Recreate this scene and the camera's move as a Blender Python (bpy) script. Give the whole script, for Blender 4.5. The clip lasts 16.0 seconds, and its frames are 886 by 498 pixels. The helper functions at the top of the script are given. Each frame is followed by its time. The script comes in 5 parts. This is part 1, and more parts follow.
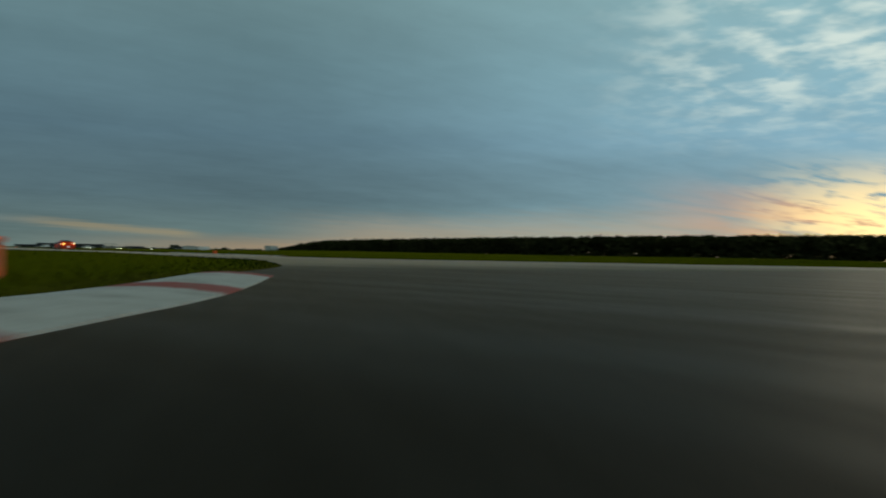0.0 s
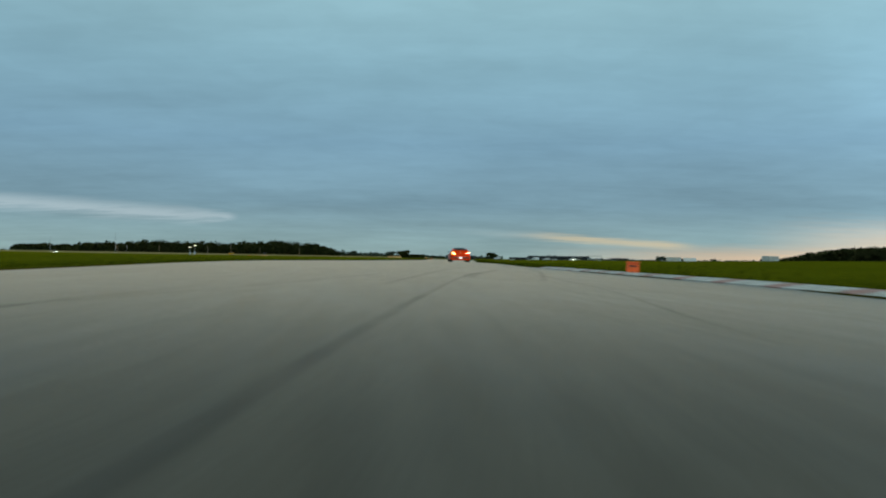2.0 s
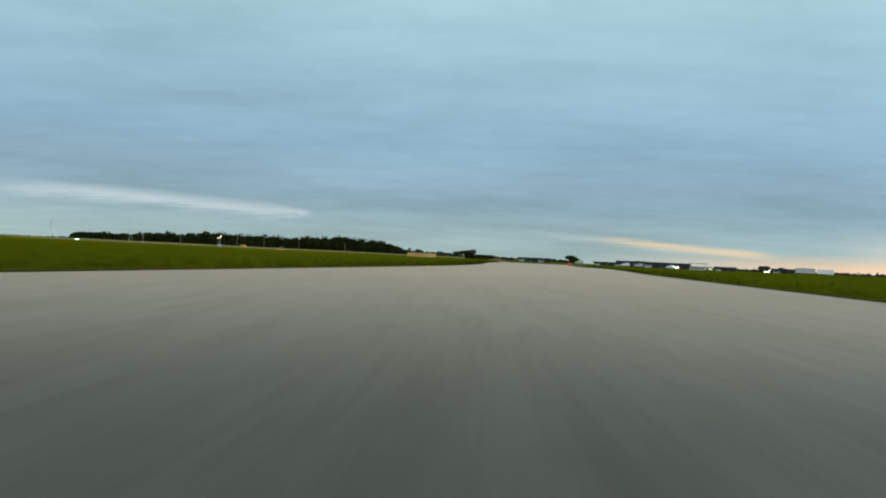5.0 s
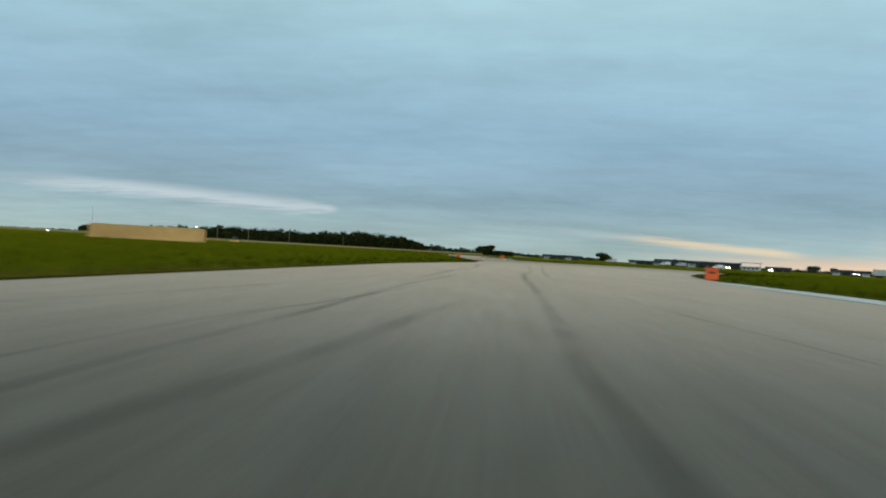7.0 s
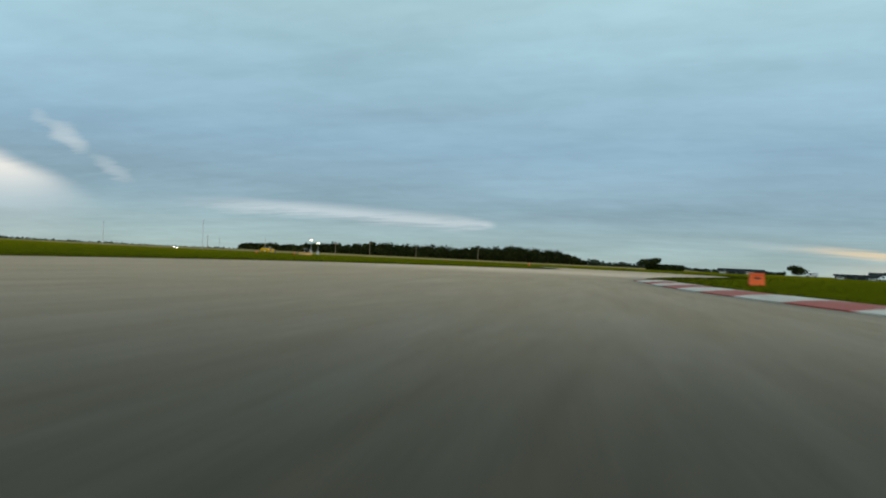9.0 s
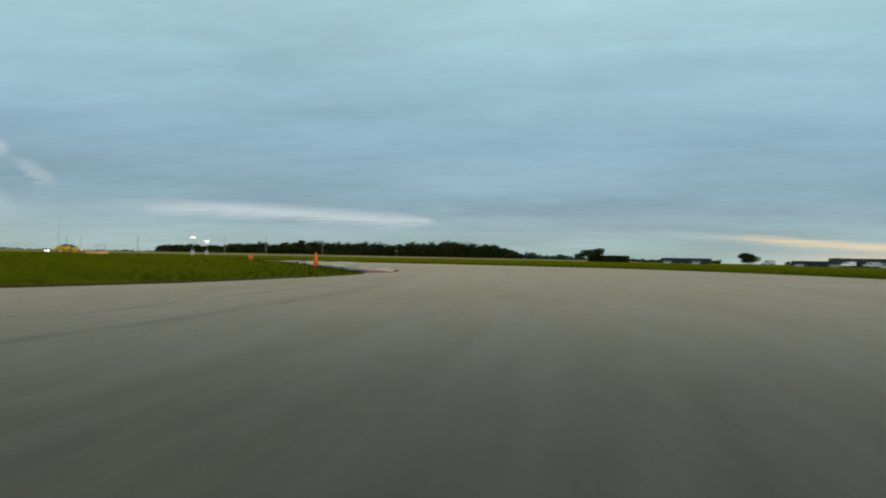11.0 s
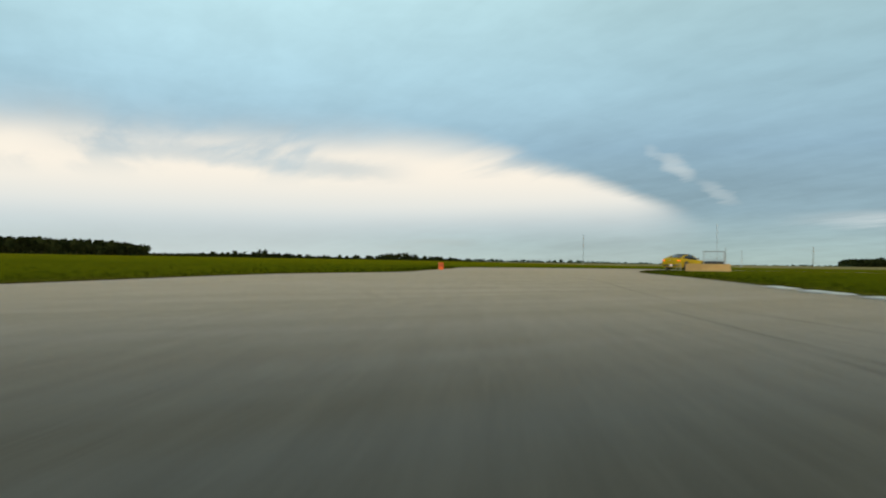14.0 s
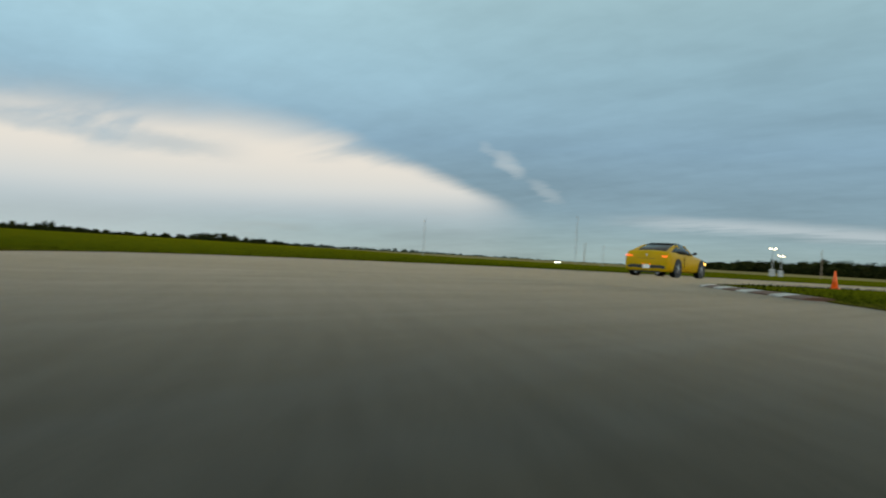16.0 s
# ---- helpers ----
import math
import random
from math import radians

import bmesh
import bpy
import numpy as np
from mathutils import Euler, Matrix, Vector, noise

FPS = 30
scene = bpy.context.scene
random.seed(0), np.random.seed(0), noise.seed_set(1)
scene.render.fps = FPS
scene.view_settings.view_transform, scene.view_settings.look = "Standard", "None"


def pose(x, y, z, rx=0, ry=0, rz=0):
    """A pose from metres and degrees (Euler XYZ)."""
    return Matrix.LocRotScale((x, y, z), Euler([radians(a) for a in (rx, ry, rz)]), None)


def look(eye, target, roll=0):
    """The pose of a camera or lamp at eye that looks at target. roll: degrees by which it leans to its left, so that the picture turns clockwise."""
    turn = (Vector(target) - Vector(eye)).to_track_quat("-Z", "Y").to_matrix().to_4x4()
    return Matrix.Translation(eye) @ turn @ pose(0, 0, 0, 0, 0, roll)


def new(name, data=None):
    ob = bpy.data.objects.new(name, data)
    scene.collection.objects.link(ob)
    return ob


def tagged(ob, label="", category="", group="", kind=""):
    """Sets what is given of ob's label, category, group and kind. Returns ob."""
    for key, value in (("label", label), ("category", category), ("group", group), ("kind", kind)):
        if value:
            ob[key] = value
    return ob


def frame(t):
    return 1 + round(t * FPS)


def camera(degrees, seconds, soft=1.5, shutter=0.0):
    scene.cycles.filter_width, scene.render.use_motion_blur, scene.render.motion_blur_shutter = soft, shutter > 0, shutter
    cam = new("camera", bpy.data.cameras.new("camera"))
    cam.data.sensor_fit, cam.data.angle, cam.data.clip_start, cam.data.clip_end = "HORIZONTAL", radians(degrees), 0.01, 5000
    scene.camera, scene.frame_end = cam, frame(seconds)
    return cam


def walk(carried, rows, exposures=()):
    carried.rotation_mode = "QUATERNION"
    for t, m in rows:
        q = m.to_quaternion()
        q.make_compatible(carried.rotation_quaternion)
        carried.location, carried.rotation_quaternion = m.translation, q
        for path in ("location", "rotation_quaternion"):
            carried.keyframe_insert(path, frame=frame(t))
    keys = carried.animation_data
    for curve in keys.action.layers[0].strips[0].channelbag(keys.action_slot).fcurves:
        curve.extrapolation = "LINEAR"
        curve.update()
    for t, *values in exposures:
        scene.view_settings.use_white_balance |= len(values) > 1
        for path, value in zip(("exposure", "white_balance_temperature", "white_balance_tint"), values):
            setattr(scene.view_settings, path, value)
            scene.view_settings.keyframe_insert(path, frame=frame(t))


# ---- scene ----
cam = camera(60.0, 16.0, soft=2.0, shutter=0.35)
EYE = 0.30
# seconds, x, y, yaw, pitch, roll
PATH = [
    (0.0, 2.15, -26.97, -45.31, 0.47, 1.22),
    (0.5, 10.29, -19.02, -34.51, 0.63, 1.26),
    (1.0, 16.87, -9.53, -23.19, 0.88, 1.41),
    (1.5, 21.82, 1.11, -15.05, 0.88, 1.30),
    (2.0, 25.60, 12.44, -9.90, 0.68, 0.92),
    (2.5, 28.63, 24.24, -8.26, 0.88, 1.12),
    (3.0, 31.87, 36.19, -5.59, 0.59, 0.64),
    (3.5, 33.96, 48.71, -3.67, 0.54, 0.43),
    (4.0, 35.95, 61.18, -2.80, 0.53, 1.74),
    (4.5, 36.50, 73.61, -3.98, 0.55, 2.44),
    (5.0, 37.60, 85.99, -4.64, 0.58, 2.70),
    (5.5, 40.30, 98.38, -3.67, 0.59, 2.72),
    (6.0, 43.40, 110.85, -1.47, 0.55, 2.68),
    (6.5, 45.85, 123.41, -1.44, 0.45, 2.77),
    (7.0, 47.51, 136.04, -2.73, 0.24, 3.16),
    (7.5, 49.29, 148.69, -1.35, -0.03, 2.56),
    (8.0, 50.88, 161.52, 1.32, -0.16, 2.86),
    (8.5, 52.15, 174.27, 4.07, 0.33, 3.09),
    (9.0, 51.94, 186.14, 9.06, 0.80, 2.60),
    (9.5, 51.67, 197.28, 5.48, 1.16, 1.80),
    (10.0, 52.20, 207.80, 0.59, 1.33, 1.03),
    (10.5, 53.31, 217.78, -1.40, 1.21, 0.66),
    (11.0, 54.09, 227.36, 4.52, 0.70, 1.04),
    (11.5, 54.09, 236.59, 8.88, -0.30, 2.54),
    (12.0, 52.60, 245.76, 19.75, 0.32, 1.19),
    (12.5, 49.51, 253.67, 30.81, 0.90, 0.59),
    (13.0, 44.90, 260.64, 40.69, 0.93, 0.43),
    (13.5, 39.17, 266.98, 48.36, 0.86, 0.41),
    (14.0, 32.90, 272.99, 52.32, 1.02, 0.86),
    (14.5, 26.35, 279.19, 54.81, 0.36, 2.39),
    (15.0, 19.89, 285.14, 53.31, 0.07, 3.13),
    (15.5, 13.61, 291.57, 48.56, 0.41, 3.88),
    (16.0, 7.87, 298.46, 39.95, 0.53, 3.30),
]


def carried_pose(x, y, yaw, pitch, roll):
    return pose(x, y, EYE, 90 + pitch, 0, yaw) @ pose(0, 0, 0, 0, 0, roll)


walk(cam, [(t, carried_pose(*row)) for t, *row in PATH],
     exposures=[(0.0, -1.5, 6400, -2), (0.5, -1.2, 6000, -4), (1.0, -0.88, 5950, 0), (1.5, -0.57, 5950, 0), (2.0, -0.4, 6100, 2), (3.0, -0.1, 6350, 8),
                (8.5, -0.03, 6550, 9), (11.5, -0.06, 6650, 9), (13.0, 0.05, 6700, 9), (14.0, -0.02, 6800, 9), (14.5, -0.07, 6800, 9), (15.0, -0.12, 6750, 9), (15.5, -0.2, 6650, 9), (16.0, -0.26, 6600, 9)])


# ---- world and light ----
def lin(r, g, b):
    """Linear colour from display values of 0 to 255."""
    return tuple(((v / 255) / 12.92 if v <= 10 else ((v / 255 + 0.055) / 1.055) ** 2.4) for v in (r, g, b))


class Nodes:
    """Short ways to add nodes to one tree."""

    def __init__(self, tree):
        self.t = tree

    def add(self, kind, **values):
        n = self.t.nodes.new(kind)
        for key, value in values.items():
            if key == "op":
                n.operation = value
            elif key == "blend":
                n.blend_type = value
            elif key == "data":
                n.data_type = value
        return n

    def put(self, socket, value):
        if isinstance(value, bpy.types.NodeSocket):
            self.t.links.new(value, socket)
        elif isinstance(value, (tuple, list)) and len(value) == 3 and socket.type == "RGBA":
            socket.default_value = (*value, 1)
        else:
            socket.default_value = value

    def math(self, op, a, b=0.0, clamp=False):
        n = self.add("ShaderNodeMath", op=op)
        n.use_clamp = clamp
        self.put(n.inputs[0], a)
        self.put(n.inputs[1], b)
        return n.outputs[0]

    def ease(self, v, a, b, lo=0.0, hi=1.0):
        n = self.add("ShaderNodeMapRange")
        n.interpolation_type = "SMOOTHSTEP"
        for i, value in enumerate((v, a, b, lo, hi)):
            self.put(n.inputs[i], value)
        return n.outputs[0]

    def mix(self, f, a, b, blend="MIX"):
        n = self.add("ShaderNodeMix", data="RGBA", blend=blend)
        self.put(n.inputs[0], f)
        self.put(n.inputs[6], a)
        self.put(n.inputs[7], b)
        return n.outputs[2]

    def noise(self, vector, scale, detail=4.0, rough=0.55, distortion=0.0):
        n = self.add("ShaderNodeTexNoise")
        if vector is not None:
            self.put(n.inputs["Vector"], vector)
        self.put(n.inputs["Scale"], scale)
        self.put(n.inputs["Detail"], detail)
        self.put(n.inputs["Roughness"], rough)
        self.put(n.inputs["Distortion"], distortion)
        return n.outputs[0]

    def ramp(self, f, stops):
        n = self.add("ShaderNodeValToRGB")
        e = n.color_ramp.elements
        while len(e) < len(stops):
            e.new(0.5)
        for el, (at, c) in zip(e, stops):
            el.position = at
            el.color = (*c, 1) if isinstance(c, tuple) else (c, c, c, 1)
        self.put(n.inputs[0], f)
        return n.outputs[0]

    def xyz(self, x, y, z):
        n = self.add("ShaderNodeCombineXYZ")
        for i, v in enumerate((x, y, z)):
            self.put(n.inputs[i], v)
        return n.outputs[0]


def make_sky():
    w = bpy.data.worlds.new("dusk_sky")
    w.use_nodes = True
    scene.world = w
    t = w.node_tree
    t.nodes.clear()
    n = Nodes(t)
    way = n.add("ShaderNodeTexCoord").outputs["Generated"]
    sep = n.add("ShaderNodeSeparateXYZ")
    n.put(sep.inputs[0], way)
    x, y, z = sep.outputs
    az = n.math("MULTIPLY", n.math("ARCTAN2", n.math("MULTIPLY", x, -1.0), y), 57.2958)
    el = n.math("MULTIPLY", n.math("ARCSINE", z), 57.2958)
    # cloud deck seen from below, drawn out towards the horizon
    low = n.math("ADD", n.math("MAXIMUM", z, 0.0), 0.10)
    deck = n.xyz(n.math("DIVIDE", x, low), n.math("DIVIDE", y, low), 0.0)
    turned = n.add("ShaderNodeVectorRotate")
    n.put(turned.inputs["Vector"], deck)
    n.put(turned.inputs["Angle"], radians(12))
    stretch = n.add("ShaderNodeMapping")
    n.put(stretch.inputs["Vector"], turned.outputs[0])
    stretch.inputs["Scale"].default_value = (0.45, 1.3, 1.0)
    streak = n.noise(stretch.outputs[0], 1.1, 6.0, 0.55, 0.4)
    broad = n.noise(deck, 0.35, 3.0, 0.5)
    fine = n.noise(stretch.outputs[0], 4.5, 5.0, 0.6, 0.3)
    # base colour of the overcast by height
    base = n.ramp(n.math("DIVIDE", el, 26.0, True), [
        (0.0, lin(168, 188, 186)), (0.06, lin(160, 183, 187)), (0.15, lin(147, 175, 190)), (0.32, lin(148, 181, 203)),
        (0.52, lin(160, 195, 212)), (0.75, lin(174, 208, 219)), (1.0, lin(177, 210, 219))])
    # overhead the deck is thick and grey
    base = n.mix(n.ease(el, 24.0, 50.0), base, lin(185, 186, 175))
    light = n.math("ADD", n.ease(streak, 0.3, 0.7, -0.05, 0.05), n.ease(broad, 0.3, 0.7, -0.11, 0.11))
    light = n.math("ADD", light, n.ease(fine, 0.35, 0.65, -0.018, 0.018))
    mottle = n.noise(deck, 5.0, 4.0, 0.6, 0.5)
    light = n.math("ADD", light, n.ease(mottle, 0.3, 0.7, -0.022, 0.022))
    base = n.mix(1.0, base, n.xyz(*[n.math("ADD", light, 1.0)] * 3), "MULTIPLY")
    # towards the evening light the overcast is brighter
    glow = n.math("MULTIPLY", n.math("MULTIPLY", n.ease(az, -26.0, -80.0), n.ease(az, -150.0, -105.0)), n.ease(el, 48.0, 22.0))
    west = n.math("ADD", n.math("MULTIPLY", glow, 1.5), 1.0)
    base = n.mix(1.0, base, n.xyz(n.math("MULTIPLY", west, 0.98), west, west), "MULTIPLY")
    # the southern half of the deck, never in view, brightened to light faces turned south
    south = n.math("MULTIPLY", n.ease(n.math("ABSOLUTE", az), 105.0, 150.0), n.ease(el, 60.0, 25.0))
    south = n.math("ADD", n.math("MULTIPLY", south, 1.5), 1.0)
    base = n.mix(1.0, base, n.xyz(south, south, south), "MULTIPLY")
    # the eastern half of the deck is thinner and lets more light through
    thin = n.math("ADD", n.math("MULTIPLY", n.math("MULTIPLY", n.ease(az, 24.0, 58.0), n.ease(el, 8.0, 14.0)), 0.15), 1.0)
    base = n.mix(1.0, base, n.xyz(thin, thin, thin), "MULTIPLY")
    # clear sky through thin places
    clear = n.add("ShaderNodeTexSky")
    clear.sky_type, clear.sun_disc = "NISHITA", False
    clear.sun_elevation, clear.sun_rotation = radians(3.0), radians(78.0)
    dim = n.mix(1.0, clear.outputs[0], (0.10, 0.10, 0.10), "MULTIPLY")
    base = n.mix(n.ease(broad, 0.62, 0.8, 0.0, 0.35), base, dim)
    # low streak of cirrus
    wob = n.math("MULTIPLY", n.math("SUBTRACT", fine, 0.5), 0.8)
    band = n.math("ABSOLUTE", n.math("SUBTRACT", n.math("ADD", el, wob), n.ease(az, 5.0, 22.0, 2.75, 3.25)))
    width = n.ease(az, 4.6, 9.0, 0.22, 0.62)
    streak_mask = n.math("MULTIPLY", n.ease(n.math("DIVIDE", band, width), 1.35, 0.05), n.math("MULTIPLY", n.ease(az, 4.9, 6.0), n.ease(az, 30.0, 21.0)))
    base = n.mix(n.math("MULTIPLY", streak_mask, n.ease(fine, 0.34, 0.58, 0.42, 0.74)), base, lin(206, 218, 224))
    # pale opening in the clouds
    top = n.ramp(n.math("DIVIDE", n.math("SUBTRACT", az, 30.0), 60.0, True), [
        (0.0, 0.24), (0.06, 0.32), (0.125, 0.45), (0.2, 0.62), (0.3, 0.80), (0.44, 0.93), (0.6, 0.98), (0.8, 1.0), (1.0, 1.0)])
    edge = n.math("SUBTRACT", n.math("MULTIPLY", top, 12.0), n.math("ADD", el, n.math("MULTIPLY", n.math("SUBTRACT", streak, 0.5), 2.2)))
    soft_edge = n.ease(az, 34.0, 66.0, 1.3, 5.0)
    opening = n.ease(n.math("DIVIDE", edge, soft_edge), 0.0, 1.0)
    wisps = n.math("MULTIPLY", n.ease(streak, 0.52, 0.66), n.ease(el, 5.0, 8.0))
    opening = n.math("MULTIPLY", opening, n.math("SUBTRACT", 1.0, n.math("MULTIPLY", wisps, 0.45)))
    # grey bar of cloud drawn across the opening
    bar = n.math("SUBTRACT", n.math("ADD", el, n.math("MULTIPLY", wob, 1.4)), n.ease(az, 56.0, 76.0, 6.7, 7.7))
    bar = n.math("MULTIPLY", n.ease(n.math("ABSOLUTE", bar), 1.15, 0.1), n.math("MULTIPLY", n.ease(az, 53.0, 60.0), n.ease(az, 82.0, 72.0)))
    opening = n.math("MULTIPLY", opening, n.math("SUBTRACT", 1.0, n.math("MULTIPLY", bar, 0.42)))
    veil = n.math("MULTIPLY", n.ease(el, 7.6, 10.4), n.ease(az, 50.0, 64.0))
    opening = n.math("MULTIPLY", opening, n.math("SUBTRACT", 1.0, n.math("MULTIPLY", veil, 0.6)))
    low_fade = n.ease(el, 1.2, n.ease(az, 33.0, 60.0, 5.2, 4.2), n.ease(az, 45.0, 68.0, 0.2, 0.6), 1.0)
    pale = n.mix(n.ease(el, 2.0, 7.0), lin(214, 225, 230), lin(250, 244, 234))
    base = n.mix(n.math("MULTIPLY", n.math("MULTIPLY", opening, low_fade), n.ease(az, 31.5, 39.0)), base, pale)
    # small bright wisps beside it
    for a0, e0, ru, rv, much in ((35.3, 7.0, 1.2, 0.62, 0.5), (32.6, 5.2, 1.5, 0.5, 0.28), (36.8, 8.0, 1.0, 0.4, 0.22)):
        da, de = n.math("SUBTRACT", az, a0), n.math("SUBTRACT", el, e0)
        u = n.math("ADD", n.math("MULTIPLY", da, 0.86), n.math("MULTIPLY", de, 0.5))
        v = n.math("SUBTRACT", n.math("MULTIPLY", de, 0.86), n.math("MULTIPLY", da, 0.5))
        v = n.math("ADD", v, n.math("MULTIPLY", n.math("SUBTRACT", fine, 0.5), 1.8))
        u, v = n.math("DIVIDE", u, ru), n.math("DIVIDE", v, rv)
        r = n.math("ADD", n.math("MULTIPLY", u, u), n.math("MULTIPLY", v, v))
        base = n.mix(n.math("MULTIPLY", n.ease(r, 1.8, -0.6), much), base, lin(226, 233, 234))
    # broken high clouds lit from behind, west
    vor = n.noise(deck, 5.5, 4.0, 0.55, 0.15)
    puffs = n.math("MULTIPLY", n.ease(vor, 0.38, 0.72), n.math("MULTIPLY", n.ease(az, -53.0, -70.0), n.math("MULTIPLY", n.ease(el, 6.0, 14.0), n.ease(el, 30.0, 19.0))))
    base = n.mix(n.math("MULTIPLY", puffs, 0.75), base, (2.3, 2.35, 2.2))
    # sunset light on the horizon and the last bright streak
    hor = n.math("MULTIPLY", n.ease(az, -14.0, -34.0), n.ease(n.math("ADD", el, n.math("MULTIPLY", wob, 0.8)), 1.5, 0.2))
    base = n.mix(n.math("MULTIPLY", hor, 0.8), base, lin(255, 214, 176))
    # it climbs higher where the sun has just gone down
    after = n.math("MULTIPLY", n.ease(az, -30.0, -42.0), n.ease(n.math("ADD", el, n.math("MULTIPLY", wob, 1.6)), n.ease(az, -44.0, -60.0, 3.5, 4.6), 1.2))
    base = n.mix(n.math("MULTIPLY", after, 0.46), base, (1.55, 1.06, 0.70))
    slope = n.math("ADD", n.math("MULTIPLY", az, 0.059), 2.72)
    line = n.math("ABSOLUTE", n.math("SUBTRACT", n.math("ADD", el, n.math("MULTIPLY", wob, 0.7)), slope))
    line = n.math("MULTIPLY", n.ease(line, 0.42, 0.0), n.math("MULTIPLY", n.ease(az, -9.0, -20.0), n.ease(az, -28.8, -26.0)))
    base = n.mix(n.math("MULTIPLY", line, 0.6), base, n.mix(n.ease(az, -14.0, -20.0), lin(200, 210, 208), lin(255, 224, 178)))
    pink = n.math("MULTIPLY", n.ease(az, -56.0, -72.0), n.math("MULTIPLY", n.ease(el, 7.0, 3.0), n.ease(streak, 0.35, 0.6)))
    base = n.mix(n.math("MULTIPLY", pink, 0.85), base, (1.9, 1.0, 0.62))
    sunny = n.math("MULTIPLY", n.ease(az, -65.0, -75.0), n.math("MULTIPLY", n.ease(el, 8.0, 2.5), n.ease(fine, 0.32, 0.55)))
    base = n.mix(n.math("MULTIPLY", sunny, 0.95), base, (4.4, 3.0, 1.4))
    back = n.add("ShaderNodeBackground")
    n.put(back.inputs[0], base)
    back.inputs[1].default_value = 1.0
    out = n.add("ShaderNodeOutputWorld")
    t.links.new(back.outputs[0], out.inputs[0])


make_sky()
sun = new("sun", bpy.data.lights.new("sun", "SUN"))
sun.data.energy, sun.data.angle, sun.data.color = 0.6, radians(12), (1.0, 0.82, 0.62)
sun.matrix_world = look((0, 0, 50), (-50 * math.sin(radians(78)), -50 * math.cos(radians(78)), 50 - 50 * math.tan(radians(6))))

# ---- materials ----
def material(name, rough=0.8, metal=0.0):
    m = bpy.data.materials.new(name)
    m.use_nodes = True
    n = Nodes(m.node_tree)
    b = m.node_tree.nodes["Principled BSDF"]
    b.inputs["Roughness"].default_value, b.inputs["Metallic"].default_value = rough, metal
    if rough > 0.84:
        b.inputs["Specular IOR Level"].default_value = 0.0
    return m, n, b


def plain(name, colour, rough=0.6, metal=0.0, vary=0.15, scale=3.0, bump=0.0):
    """A paint, plastic or metal with slight wear at two scales."""
    m, n, b = material(name, rough, metal)
    at = n.add("ShaderNodeTexCoord").outputs["Object"]
    big, small = n.noise(at, scale, 4.0), n.noise(at, scale * 14, 3.0)
    f = n.math("ADD", n.ease(big, 0.3, 0.7, 1 - vary, 1 + vary * 0.5), n.ease(small, 0.3, 0.7, -vary * 0.4, vary * 0.3))
    n.put(b.inputs["Base Color"], n.mix(1.0, colour, n.xyz(f, f, f), "MULTIPLY"))
    if bump:
        bp = n.add("ShaderNodeBump")
        bp.inputs["Strength"].default_value, bp.inputs["Distance"].default_value = bump, 0.01
        n.put(bp.inputs["Height"], small)
        n.put(b.inputs["Normal"], bp.outputs[0])
    return m


def glowing(name, colour, strength):
    m, n, b = material(name, 0.4)
    b.inputs["Base Color"].default_value = (*colour, 1)
    b.inputs["Emission Color"].default_value = (*colour, 1)
    b.inputs["Emission Strength"].default_value = strength
    return m


def car_paint(name, colour):
    m, n, b = material(name, 0.32)
    at = n.add("ShaderNodeTexCoord").outputs["Object"]
    f = n.ease(n.noise(at, 1.6, 4.0), 0.3, 0.7, 0.88, 1.05)
    n.put(b.inputs["Base Color"], n.mix(1.0, colour, n.xyz(f, f, f), "MULTIPLY"))
    n.put(b.inputs["Roughness"], n.ease(n.noise(at, 9.0, 4.0), 0.3, 0.8, 0.26, 0.42))
    b.inputs["Specular IOR Level"].default_value = 0.06
    b.inputs["Coat Weight"].default_value, b.inputs["Coat Roughness"].default_value = 0.03, 0.08
    return m


